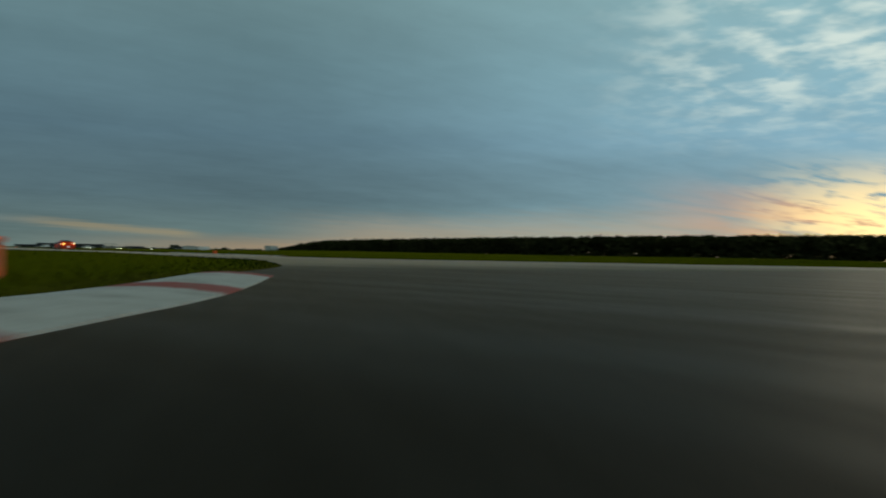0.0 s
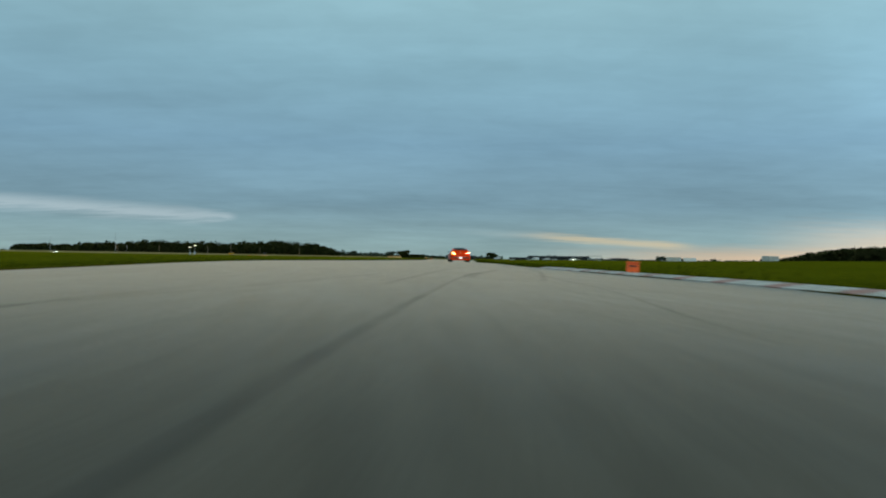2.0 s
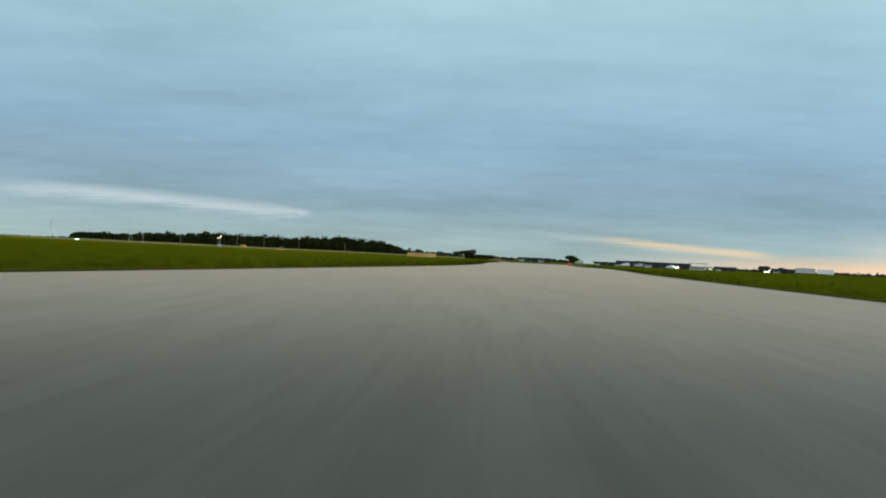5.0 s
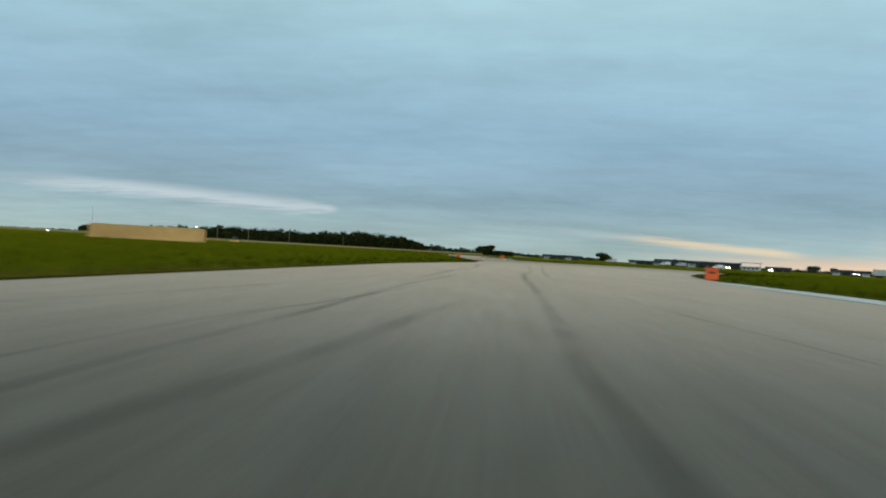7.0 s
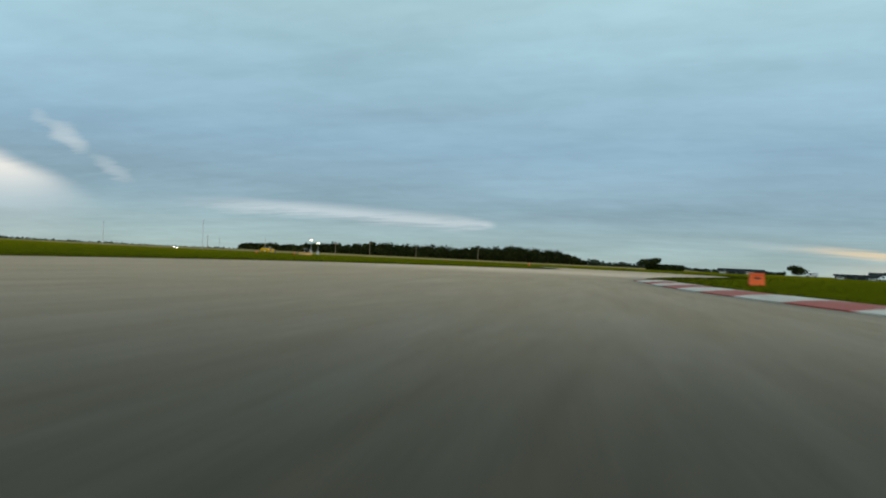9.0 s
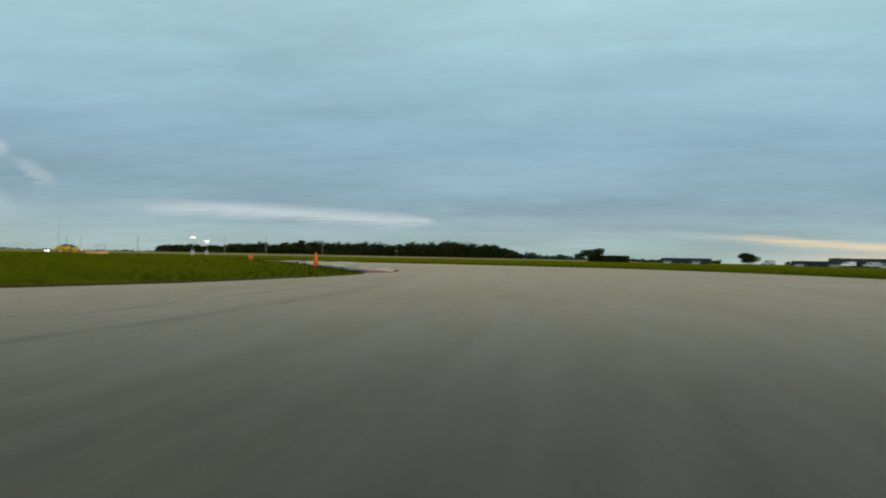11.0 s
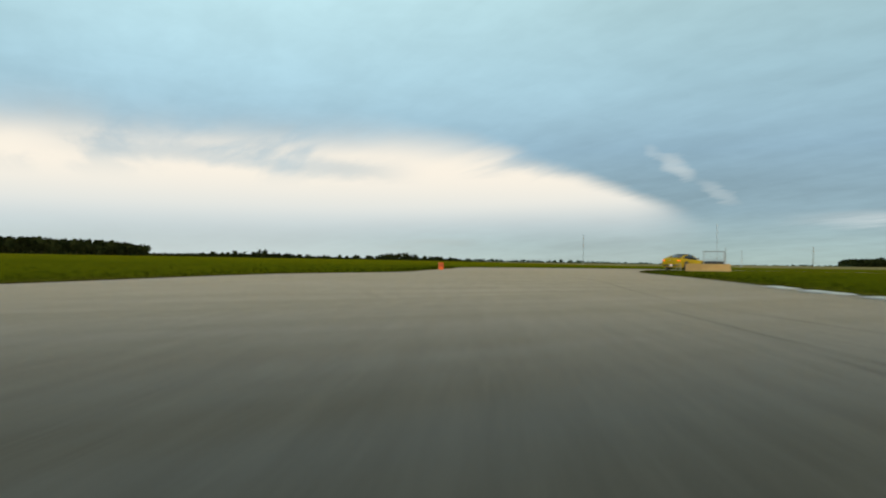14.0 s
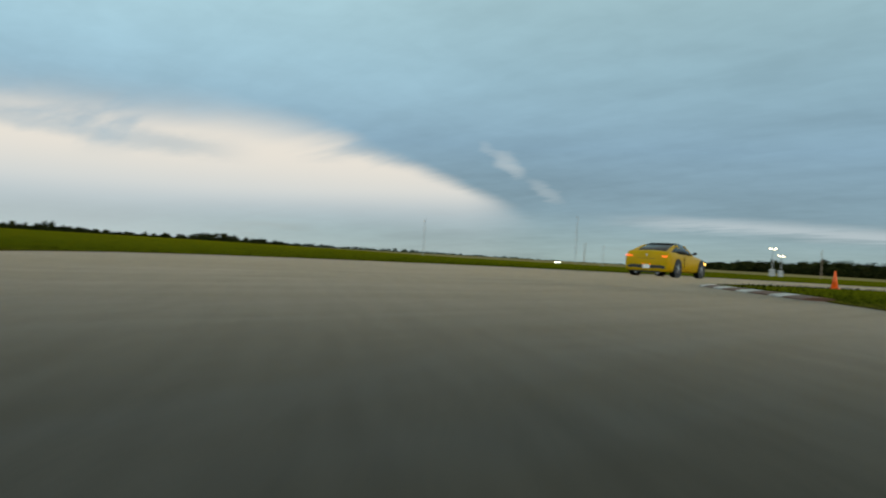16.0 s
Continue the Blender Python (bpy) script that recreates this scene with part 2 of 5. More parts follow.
def asphalt_material():
    m, n, b = material("worn_asphalt", 0.85)
    at = n.add("ShaderNodeTexCoord").outputs["Object"]
    along = n.add("ShaderNodeMapping")
    n.put(along.inputs["Vector"], at)
    along.inputs["Rotation"].default_value = (0, 0, radians(8))
    along.inputs["Scale"].default_value = (1.0, 0.12, 1.0)
    lanes = n.noise(along.outputs[0], 1.6, 6.0, 0.68, 0.3)
    sep = n.add("ShaderNodeSeparateXYZ")
    n.put(sep.inputs[0], at)
    # fine scuffing drawn out along the way that the cars go
    fine = None
    for turn, start, end in ((30, None, None), (6, -14.0, 6.0), (-24, 226.0, 244.0), (-50, 252.0, 266.0)):
        way = n.add("ShaderNodeVectorRotate")
        n.put(way.inputs["Vector"], at)
        n.put(way.inputs["Angle"], radians(turn))
        scuff = n.add("ShaderNodeMapping")
        n.put(scuff.inputs["Vector"], way.outputs[0])
        scuff.inputs["Scale"].default_value = (1.0, 0.06, 1.0)
        grain = n.noise(scuff.outputs[0], 8.0, 5.0, 0.75)
        if fine is None:
            fine = grain
        else:
            u = n.ease(sep.outputs[1], start, end)
            fine = n.math("ADD", n.math("MULTIPLY", fine, n.math("SUBTRACT", 1.0, u)), n.math("MULTIPLY", grain, u))
    patch = n.noise(at, 0.12, 4.0, 0.55, 0.2)
    stones = n.noise(at, 55.0, 3.0, 0.7)
    # the straight is an old pale runway; the corners at both ends are set darker
    place = n.math("ADD", sep.outputs[1], n.math("MULTIPLY", n.math("SUBTRACT", patch, 0.5), 14.0))
    runway = n.ease(place, -8.0, 26.0)
    for start, full, fade, end, much in ((163.0, 177.0, 205.0, 220.0, 1.0), (218.0, 236.0, 250.0, 264.0, 0.75), (239.0, 245.0, 250.0, 257.0, 0.35), (246.0, 256.0, 900.0, 920.0, 0.62), (270.0, 284.0, 900.0, 920.0, 1.0)):
        dark = n.math("MULTIPLY", n.math("MULTIPLY", n.ease(place, start, full), n.ease(place, end, fade)), much)
        runway = n.math("MULTIPLY", runway, n.math("SUBTRACT", 1.0, dark))
    c = n.mix(n.ease(lanes, 0.2, 0.8), (0.0285, 0.0232, 0.0138), (0.0450, 0.0374, 0.0222))
    c = n.mix(n.ease(patch, 0.35, 0.7, 0.0, 0.6), c, (0.062, 0.050, 0.030))
    pale = n.mix(n.ease(lanes, 0.2, 0.8), (0.066, 0.0595, 0.0475), (0.098, 0.088, 0.070))
    pale = n.mix(n.ease(patch, 0.35, 0.7, 0.0, 0.6), pale, (0.112, 0.101, 0.081))
    c = n.mix(runway, c, pale)
    # first corner goes near black: dim, high-contrast exposure put into the base colour
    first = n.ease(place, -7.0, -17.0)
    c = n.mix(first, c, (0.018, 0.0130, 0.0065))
    f = n.math("MULTIPLY", n.ease(fine, 0.30, 0.70, 0.91, 1.10), n.math("MULTIPLY", n.ease(stones, 0.25, 0.75, 0.72, 1.25), n.ease(n.noise(at, 7.0, 4.0, 0.7), 0.3, 0.7, 0.88, 1.11)))
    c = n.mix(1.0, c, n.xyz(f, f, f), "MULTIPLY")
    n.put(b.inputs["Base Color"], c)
    n.put(b.inputs["Roughness"], n.ease(lanes, 0.3, 0.7, 0.58, 0.74))
    n.put(b.inputs["Specular IOR Level"], n.math("MULTIPLY", n.ease(fine, 0.34, 0.66, 0.20, 0.30), n.math("SUBTRACT", 1.0, n.math("MULTIPLY", first, 0.8))))
    n.put(b.inputs["Sheen Weight"], n.math("SUBTRACT", n.math("ADD", 0.22, n.math("MULTIPLY", runway, 0.14)), n.math("MULTIPLY", first, 0.14)))
    b.inputs["Sheen Roughness"].default_value = 0.15
    n.put(b.inputs["Sheen Tint"], n.mix(runway, (1.0, 1.0, 0.80), (1.0, 1.0, 0.90)))
    bp = n.add("ShaderNodeBump")
    bp.inputs["Strength"].default_value, bp.inputs["Distance"].default_value = 0.25, 0.004
    n.put(bp.inputs["Height"], stones)
    n.put(b.inputs["Normal"], bp.outputs[0])
    return m


def grass_material(dirt=False):
    m, n, b = material("mown_grass_verge" if dirt else "mown_grass", 0.95)
    at = n.add("ShaderNodeTexCoord").outputs["Object"]
    big, mid, small = n.noise(at, 0.03, 4.0), n.noise(at, 0.6, 5.0, 0.65), n.noise(at, 16.0, 4.0, 0.7)
    c = n.mix(n.ease(mid, 0.3, 0.7), (0.016, 0.0245, 0.001), (0.032, 0.042, 0.0015))
    c = n.mix(n.ease(big, 0.42, 0.7, 0.0, 0.55), c, (0.056, 0.058, 0.003))
    c = n.mix(n.ease(small, 0.45, 0.8, 0.0, 0.5), c, (0.013, 0.020, 0.002))
    if dirt:
        a = n.add("ShaderNodeAttribute")
        a.attribute_name = "off_edge"
        far = n.math("ADD", a.outputs["Fac"], n.math("MULTIPLY", n.math("SUBTRACT", mid, 0.5), 0.9))
        c = n.mix(n.ease(far, 1.0, 0.05, 0.0, 0.85), c, (0.034, 0.025, 0.009))
    n.put(b.inputs["Base Color"], c)
    b.inputs["Sheen Weight"].default_value, b.inputs["Sheen Roughness"].default_value = 0.125, 0.26
    b.inputs["Sheen Tint"].default_value = (0.82, 0.81, 0.03, 1)
    bp = n.add("ShaderNodeBump")
    bp.inputs["Strength"].default_value, bp.inputs["Distance"].default_value = 0.7, 0.05
    n.put(bp.inputs["Height"], small)
    n.put(b.inputs["Normal"], bp.outputs[0])
    return m


def leaf_material(name, dark, pale):
    m, n, b = material(name, 0.9)
    r = n.add("ShaderNodeNewGeometry").outputs["Random Per Island"]
    at = n.add("ShaderNodeTexCoord").outputs["Object"]
    c = n.mix(r, dark, pale)
    f = n.ease(n.noise(at, 0.08, 3.0), 0.3, 0.7, 0.7, 1.25)
    n.put(b.inputs["Base Color"], n.mix(1.0, c, n.xyz(f, f, f), "MULTIPLY"))
    return m


def rubber_material():
    m, n, b = material("tyre_rubber_on_road", 0.8)
    at = n.add("ShaderNodeTexCoord").outputs["Object"]
    b.inputs["Base Color"].default_value = (0.03, 0.03, 0.032, 1)
    a = n.add("ShaderNodeAttribute")
    a.attribute_name = "across"
    side = n.ease(n.math("ABSOLUTE", a.outputs["Fac"]), 1.0, 0.25)
    ends = n.add("ShaderNodeAttribute")
    ends.attribute_name = "along"
    worn = n.ease(n.noise(at, 1.3, 5.0, 0.65), 0.3, 0.75, 0.04, 0.28)
    worn = n.math("MULTIPLY", worn, n.ease(ends.outputs["Fac"], 0.0, 0.3))
    n.put(b.inputs["Alpha"], n.math("MULTIPLY", side, worn))
    return m


def earth_material():
    m, n, b = material("bare_earth", 0.95)
    at = n.add("ShaderNodeTexCoord").outputs["Object"]
    n.put(b.inputs["Base Color"], n.mix(n.ease(n.noise(at, 3.0, 5.0), 0.3, 0.7), (0.045, 0.030, 0.014), (0.085, 0.058, 0.028)))
    a = n.add("ShaderNodeAttribute")
    a.attribute_name = "across"
    side = n.ease(n.math("ABSOLUTE", a.outputs["Fac"]), 1.0, 0.3)
    n.put(b.inputs["Alpha"], n.math("MULTIPLY", side, n.ease(n.noise(at, 1.1, 5.0, 0.65), 0.25, 0.6, 0.25, 0.85)))
    return m


def kerb_paint(name, colour, wear):
    m, n, b = material(name, 0.75)
    at = n.add("ShaderNodeTexCoord").outputs["Object"]
    big, small = n.noise(at, 2.2, 6.0, 0.65), n.noise(at, 30.0, 3.0)
    c = n.mix(n.ease(big, 0.42, 0.72, 0.0, 0.75), colour, wear)
    f = n.ease(small, 0.3, 0.7, 0.85, 1.1)
    n.put(b.inputs["Base Color"], n.mix(1.0, c, n.xyz(f, f, f), "MULTIPLY"))
    return m


ASPHALT, GRASS, VERGE = asphalt_material(), grass_material(), grass_material(True)
RUBBER = rubber_material()
WHITE_KERB = kerb_paint("white_kerb_paint", (0.50, 0.50, 0.48), (0.27, 0.25, 0.23))
RED_KERB = kerb_paint("red_kerb_paint", (0.30, 0.045, 0.035), (0.22, 0.12, 0.10))
CONCRETE = plain("pale_concrete", (0.34, 0.33, 0.30), 0.9, 0, 0.25, 0.8, 0.3)
EDGE_LINE = kerb_paint("edge_line_paint", (0.50, 0.53, 0.53), (0.26, 0.26, 0.25))
TAN = plain("tan_concrete", (0.52, 0.32, 0.13), 0.9, 0, 0.2, 1.5, 0.3)
ORANGE = plain("orange_plastic", (0.85, 0.12, 0.01), 0.5, 0, 0.12, 4.0)
RED_PAINT, YELLOW_PAINT = car_paint("red_car_paint", (1.0, 0.055, 0.001)), car_paint("yellow_car_paint", (0.46, 0.28, 0.004))
SILVER_PAINT, WHITE_PAINT = car_paint("silver_car_paint", (0.45, 0.46, 0.48)), car_paint("white_car_paint", (0.75, 0.75, 0.74))
DARK_PAINT = car_paint("dark_blue_car_paint", (0.03, 0.04, 0.07))
GLASS = plain("tinted_car_glass", (0.012, 0.014, 0.016), 0.06, 0, 0.05)
BLACK = plain("black_plastic", (0.015, 0.015, 0.016), 0.5)
TYRE = plain("tyre_rubber", (0.018, 0.018, 0.018), 0.85, 0, 0.2, 6.0)
RIM = plain("alloy", (0.45, 0.46, 0.48), 0.3, 0.9)
STEEL = plain("galvanised_steel", (0.36, 0.38, 0.39), 0.5, 0.7)
WOOD = plain("weathered_pole_wood", (0.30, 0.24, 0.18), 0.9, 0, 0.25, 2.0, 0.3)
INSERT = plain("grey_bumper_plastic", (0.075, 0.062, 0.050), 0.6)
REFLECTOR = plain("pale_reflector", (0.80, 0.62, 0.50), 0.25)
BADGE = plain("dull_badge", (0.75, 0.30, 0.18), 0.4, 0.3)
TAIL = glowing("tail_light_glow", (1.0, 0.10, 0.02), 3.6)
TAIL_HOT = glowing("tail_bulb_glow", (1.0, 0.66, 0.32), 16.0)
HEAD = glowing("headlight_glow", (1.0, 0.88, 0.58), 45.0)
AMBER = glowing("amber_marker_glow", (1.0, 0.55, 0.1), 8.0)
FLOOD = glowing("floodlight_glow", (1.0, 0.84, 0.5), 9.0)
PLATE = plain("white_plate", (0.75, 0.75, 0.72), 0.4)
PLATE_GLOW = glowing("glowing_plate", (0.95, 0.92, 0.85), 0.9)
ROOF = plain("dark_roof_sheet", (0.030, 0.035, 0.038), 0.9, 0, 0.25, 0.3)
SIDING = plain("pale_siding", (0.40, 0.41, 0.39), 0.7, 0, 0.15, 0.5)
GREY_SIDING = plain("weathered_grey_siding", (0.075, 0.08, 0.078), 0.9, 0, 0.25, 0.5)
WINDOW = plain("dark_window", (0.03, 0.035, 0.04), 0.15)
BARK = plain("bark", (0.07, 0.055, 0.04), 0.95, 0, 0.3, 2.0, 0.4)
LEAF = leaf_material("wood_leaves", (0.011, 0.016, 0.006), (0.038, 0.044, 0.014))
# for distant trees: paler and bluer, with the haze put into the leaf colour
LEAF_HAZED = leaf_material("hazed_far_leaves", (0.03, 0.045, 0.03), (0.06, 0.08, 0.05))
HEDGE_LEAF = leaf_material("tall_crop_leaves", (0.016, 0.022, 0.008), (0.055, 0.055, 0.022))
BLADE = leaf_material("grass_blades", (0.016, 0.026, 0.002), (0.042, 0.052, 0.004))
EARTH = earth_material()
FADED_KERB = kerb_paint("faded_red_kerb_paint", (0.34, 0.17, 0.15), (0.36, 0.31, 0.28))
RUST_KERB = kerb_paint("rusty_worn_kerb", (0.11, 0.045, 0.025), (0.09, 0.06, 0.035))
INDICATOR = glowing("indicator_glow", (1.0, 0.50, 0.10), 22.0)
STRAW = plain("dry_field", (0.24, 0.20, 0.09), 0.95, 0, 0.3, 0.05)


# ---- building helpers ----
def finish(name, bm, mat, parent=None, smooth=False):
    me = bpy.data.meshes.new(name)
    bm.normal_update()
    bm.to_mesh(me)
    bm.free()
    me.materials.append(mat)
    if smooth:
        for p in me.polygons:
            p.use_smooth = True
    ob = new(name, me)
    if parent is not None:
        ob.parent = parent
    return ob


def part(name, bm, mat, parent, label="", smooth=False):
    return tagged(finish(name, bm, mat, parent, smooth), label)


def box(bm, x0, x1, y0, y1, z0, z1, bevel=0.0):
    r = bmesh.ops.create_cube(bm, size=1.0, matrix=Matrix.LocRotScale(((x0 + x1) / 2, (y0 + y1) / 2, (z0 + z1) / 2), None, (x1 - x0, y1 - y0, z1 - z0)))
    if bevel:
        edges = {e for v in r["verts"] for e in v.link_edges}
        bmesh.ops.bevel(bm, geom=list(edges), offset=bevel, segments=2, affect="EDGES")
    return bm


def a_box(*args, bevel=0.0):
    return box(bmesh.new(), *args, bevel=bevel)


def tube(bm, a, b, r0, r1, sides=10):
    a, b = Vector(a), Vector(b)
    d = b - a
    m = Matrix.Translation((a + b) / 2) @ d.to_track_quat("Z", "Y").to_matrix().to_4x4()
    bmesh.ops.create_cone(bm, cap_ends=True, segments=sides, radius1=r0, radius2=r1, depth=d.length, matrix=m)
    return bm


def empty(name, m, label, category, group="", kind=""):
    e = tagged(new(name), label, category, group, kind)
    e.empty_display_size = 0.3
    e.matrix_basis = m
    return e


def sheet(name, verts, faces, mat, label="", category="", kind="structure", attr=None):
    me = bpy.data.meshes.new(name)
    me.from_pydata([tuple(map(float, v)) for v in verts], [], faces)
    me.materials.append(mat)
    for key, values in (attr or {}).items():
        a = me.attributes.new(key, "FLOAT", "POINT")
        a.data.foreach_set("value", np.asarray(values, dtype=np.float32))
    return tagged(new(name, me), label, category, "", kind)


def smooth_line(points, step=1.0):
    """Points along a soft curve through the given ones."""
    p = [Vector((float(q[0]), float(q[1]))) for q in points]
    out = []
    for i in range(len(p) - 1):
        a, b, c, d = p[max(i - 1, 0)], p[i], p[i + 1], p[min(i + 2, len(p) - 1)]
        n = max(2, int((c - b).length / step))
        for j in range(n):
            u = j / n
            out.append(0.5 * ((2 * b) + (c - a) * u + (2 * a - 5 * b + 4 * c - d) * u * u + (3 * b - a - 3 * c + d) * u ** 3))
    out.append(p[-1])
    return np.array([(q[0], q[1]) for q in out])


def offset_line(line, d):
    """The line moved d metres to its left."""
    t = np.gradient(line, axis=0)
    t /= np.linalg.norm(t, axis=1)[:, None] + 1e-9
    return line + d * np.stack([-t[:, 1], t[:, 0]], 1)


# ---- the track ----
LEFT_CORNER = [
    (-30, -85), (-14, -52), (-5, -33), (2.2, -23.7), (4.1, -21.7), (6.6, -18.5), (9, -16), (11.6, -12.7), (13.5, -9.4),
    (15.6, -5.6), (16.9, -1.2), (17.6, 4.4), (19.2, 10.4), (20.4, 17.6), (20.9, 25.6), (21.3, 42), (22.8, 57),
]
LEFT_STRAIGHT = [
    (26, 67), (30, 77), (36, 98), (40.3, 114), (43.2, 128), (45.2, 140.5), (47.2, 152.5), (48.72, 159), (50.03, 164),
    (50.45, 167.4), (50.58, 169.2), (50.62, 171), (50.5, 173.6), (49.95, 176), (48.9, 178.1), (47.4, 180.2), (45.3, 182.8), (43.2, 186.6),
    (41.5, 196),
]
LEFT_ESSES = [
    (42, 212), (46, 225), (50.2, 233.4), (51.2, 237), (51.6, 239.8), (51.5, 241.7), (50.9, 243.7), (50.1, 245.8), (48.9, 248.4),
    (47.2, 251), (45.5, 253.5), (43.7, 255.8), (41.5, 258.2), (34, 264.5), (28.8, 269), (23.5, 274.3), (17.5, 280.2), (13.6, 286.3),
    (10.0, 289.7), (7.0, 292.6), (4.5, 294.8), (1.8, 297.6), (-1.6, 300.6), (-5.2, 303.7), (-8.0, 307.5), (-9.5, 312), (-10.4, 318), (-10.6, 325), (-8.2, 333),
    (-3, 339), (8, 343), (40, 346), (74, 348),
]
LEFT = LEFT_CORNER + LEFT_STRAIGHT + LEFT_ESSES
RIGHT_CORNER = [
    (150, -60), (100, -18), (70, -3), (52, 1.5), (40, 5.2), (32.6, 7.2), (29.9, 10.2), (30.1, 16), (31.4, 22),
    (32.1, 28), (33.2, 35), (33.95, 39.9), (34.4, 43.5), (35.9, 51.6), (36.6, 56),
]
RIGHT_STRAIGHT = [
    (37.85, 64.3), (38.5, 70), (39.5, 76), (42.3, 88), (46.6, 110), (51.85, 132), (53.2, 144), (54.15, 152), (56.8, 160.5),
    (60.8, 167.6), (64.5, 177), (65, 184), (61.5, 187.5), (57.2, 187.2), (55, 191.5), (54, 198),
]
RIGHT_ESSES = [
    (53.8, 205), (55.3, 214), (59, 225), (62.5, 238), (62.6, 249), (60, 258), (56, 263), (52, 266), (47.5, 267.8),
    (43, 269.9), (36, 275.4), (29.2, 281.7), (20.8, 290.8), (12, 299.9), (6.4, 307.3), (5.3, 309.2), (4.62, 310.2), (3.75, 311.45), (2.65, 313.05), (1.7, 315.0), (1.15, 317.6),
    (1.6, 321.2), (4, 325.2), (10, 328.2), (40, 332), (74, 335),
]
RIGHT = RIGHT_CORNER + RIGHT_STRAIGHT + RIGHT_ESSES
left_line, right_line = smooth_line(LEFT), smooth_line(RIGHT)
outline = np.concatenate([right_line, left_line[::-1]])


def build_road():
    from mathutils.geometry import tessellate_polygon
    v = [Vector((*p, 0.0)) for p in outline]
    faces = tessellate_polygon([v])
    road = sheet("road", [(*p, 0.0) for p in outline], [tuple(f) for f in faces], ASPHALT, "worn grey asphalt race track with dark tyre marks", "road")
    me = road.data
    bm = bmesh.new()
    bm.from_mesh(me)
    bmesh.ops.recalc_face_normals(bm, faces=bm.faces)
    if sum(f.normal.z for f in bm.faces) < 0:
        bmesh.ops.reverse_faces(bm, faces=bm.faces)
    bm.to_mesh(me)
    bm.free()


def east_rise(x, y):
    """The field climbs gently towards the tall crop."""
    u = np.clip((x - 48) / 30, 0, 1)
    v = np.clip((190 - y) / 130, 0, 1)
    return 0.5 * u * u * (3 - 2 * u) * v * v * (3 - 2 * v)


def ease_in(u):
    u = np.clip(u, 0, 1)
    return u * u * (3 - 2 * u)


def far_lie(x, y):
    """How the wide field lies: it climbs to the west and falls away to the north-east."""
    x, y = np.asarray(x, float), np.asarray(y, float)
    west = 1.1 * ease_in((-30 - x) / 250) * ease_in((600 - y) / 150)
    east = -0.45 * np.clip((x - 74) / 130, 0, 1) * ease_in((y - 170) / 90)
    hollow = -0.5 * np.exp(-(((x + 131) / 60) ** 2 + ((y - 526) / 90) ** 2))
    return west + east + hollow


def mound(x, y):
    """Height of the grass above the track beside it."""
    h = 0.09 + 0.05 * np.sin(x * 0.11) * np.cos(y * 0.09)
    h = h + 0.13 * np.exp(-(((x - 42) / 9) ** 2 + ((y - 156) / 26) ** 2))
    h = h + 0.12 * np.exp(-(((x - 44) / 7) ** 2 + ((y - 238) / 9) ** 2))
    h = h + 0.06 * np.exp(-(((x - 4) / 9) ** 2 + ((y + 6) / 12) ** 2))
    h = h + 0.10 * np.exp(-(((x - 41) / 7) ** 2 + ((y - 252) / 8) ** 2)) + 0.07 * np.exp(-(((x - 34) / 7) ** 2 + ((y - 261) / 6) ** 2))
    return h + east_rise(x, y) + far_lie(x, y)


def inside_and_distance(px, py):
    """Whether points lie on the track, and how far its edge is."""
    a, b = outline, np.roll(outline, -1, axis=0)
    inside, dist = np.zeros(px.shape, bool), np.full(px.shape, 1e9)
    for (x0, y0), (x1, y1) in zip(a, b):
        if y0 != y1:
            cross = ((y0 > py) != (y1 > py)) & (px < (x1 - x0) * (py - y0) / (y1 - y0) + x0)
            inside ^= cross
        d2 = (x1 - x0) ** 2 + (y1 - y0) ** 2 + 1e-12
        u = np.clip(((px - x0) * (x1 - x0) + (py - y0) * (y1 - y0)) / d2, 0, 1)
        dist = np.minimum(dist, np.hypot(px - x0 - u * (x1 - x0), py - y0 - u * (y1 - y0)))
    return inside, dist


def build_ground():
    grow = np.cumsum(1.8 * 1.16 ** np.arange(1, 42))
    xs = np.concatenate([-40 - grow[::-1], np.arange(-40, 110.1, 1.8), 110 + grow])
    ys = np.concatenate([-80 - grow[::-1], np.arange(-80, 370.1, 1.8), 370 + grow])
    gx, gy = np.meshgrid(xs, ys)
    near = (gx > -60) & (gx < 160) & (gy > -100) & (gy < 380)
    inside, dist = np.zeros(gx.shape, bool), np.full(gx.shape, 50.0)
    inside[near], dist[near] = inside_and_distance(gx[near], gy[near])
    rise = np.clip((dist - 1.2) / 3.5, 0, 1)
    z = np.where(inside | (dist < 2.2), -0.12, mound(gx, gy) * rise * rise * (3 - 2 * rise) + 0.01)
    z = np.where(dist > 40, 0.1 + east_rise(gx, gy) + far_lie(gx, gy), z)
    nx = len(xs)
    faces = [(j * nx + i, j * nx + i + 1, (j + 1) * nx + i + 1, (j + 1) * nx + i) for j in range(len(ys) - 1) for i in range(nx - 1)]
    sheet("ground", np.stack([gx.ravel(), gy.ravel(), z.ravel()], 1), faces, GRASS, "flat mown green grass airfield", "ground")




def verge_height(d, x, y):
    """Height of the grass at a distance from the track's edge."""
    rise = np.clip((d - 0.2) / 4.5, 0, 1)
    hump = 0.18 * np.exp(-(((x - 49.0) / 1.5) ** 2 + ((y - 173) / 4) ** 2)) * np.clip((d - 0.1) / 0.8, 0, 1)
    hump = hump + 0.12 * np.exp(-(((x - 48.2) / 2.2) ** 2 + ((y - 247.5) / 4.5) ** 2)) * np.clip((d - 0.1) / 0.9, 0, 1)
    return 0.004 + hump + mound(x, y) * rise * rise * (3 - 2 * rise)


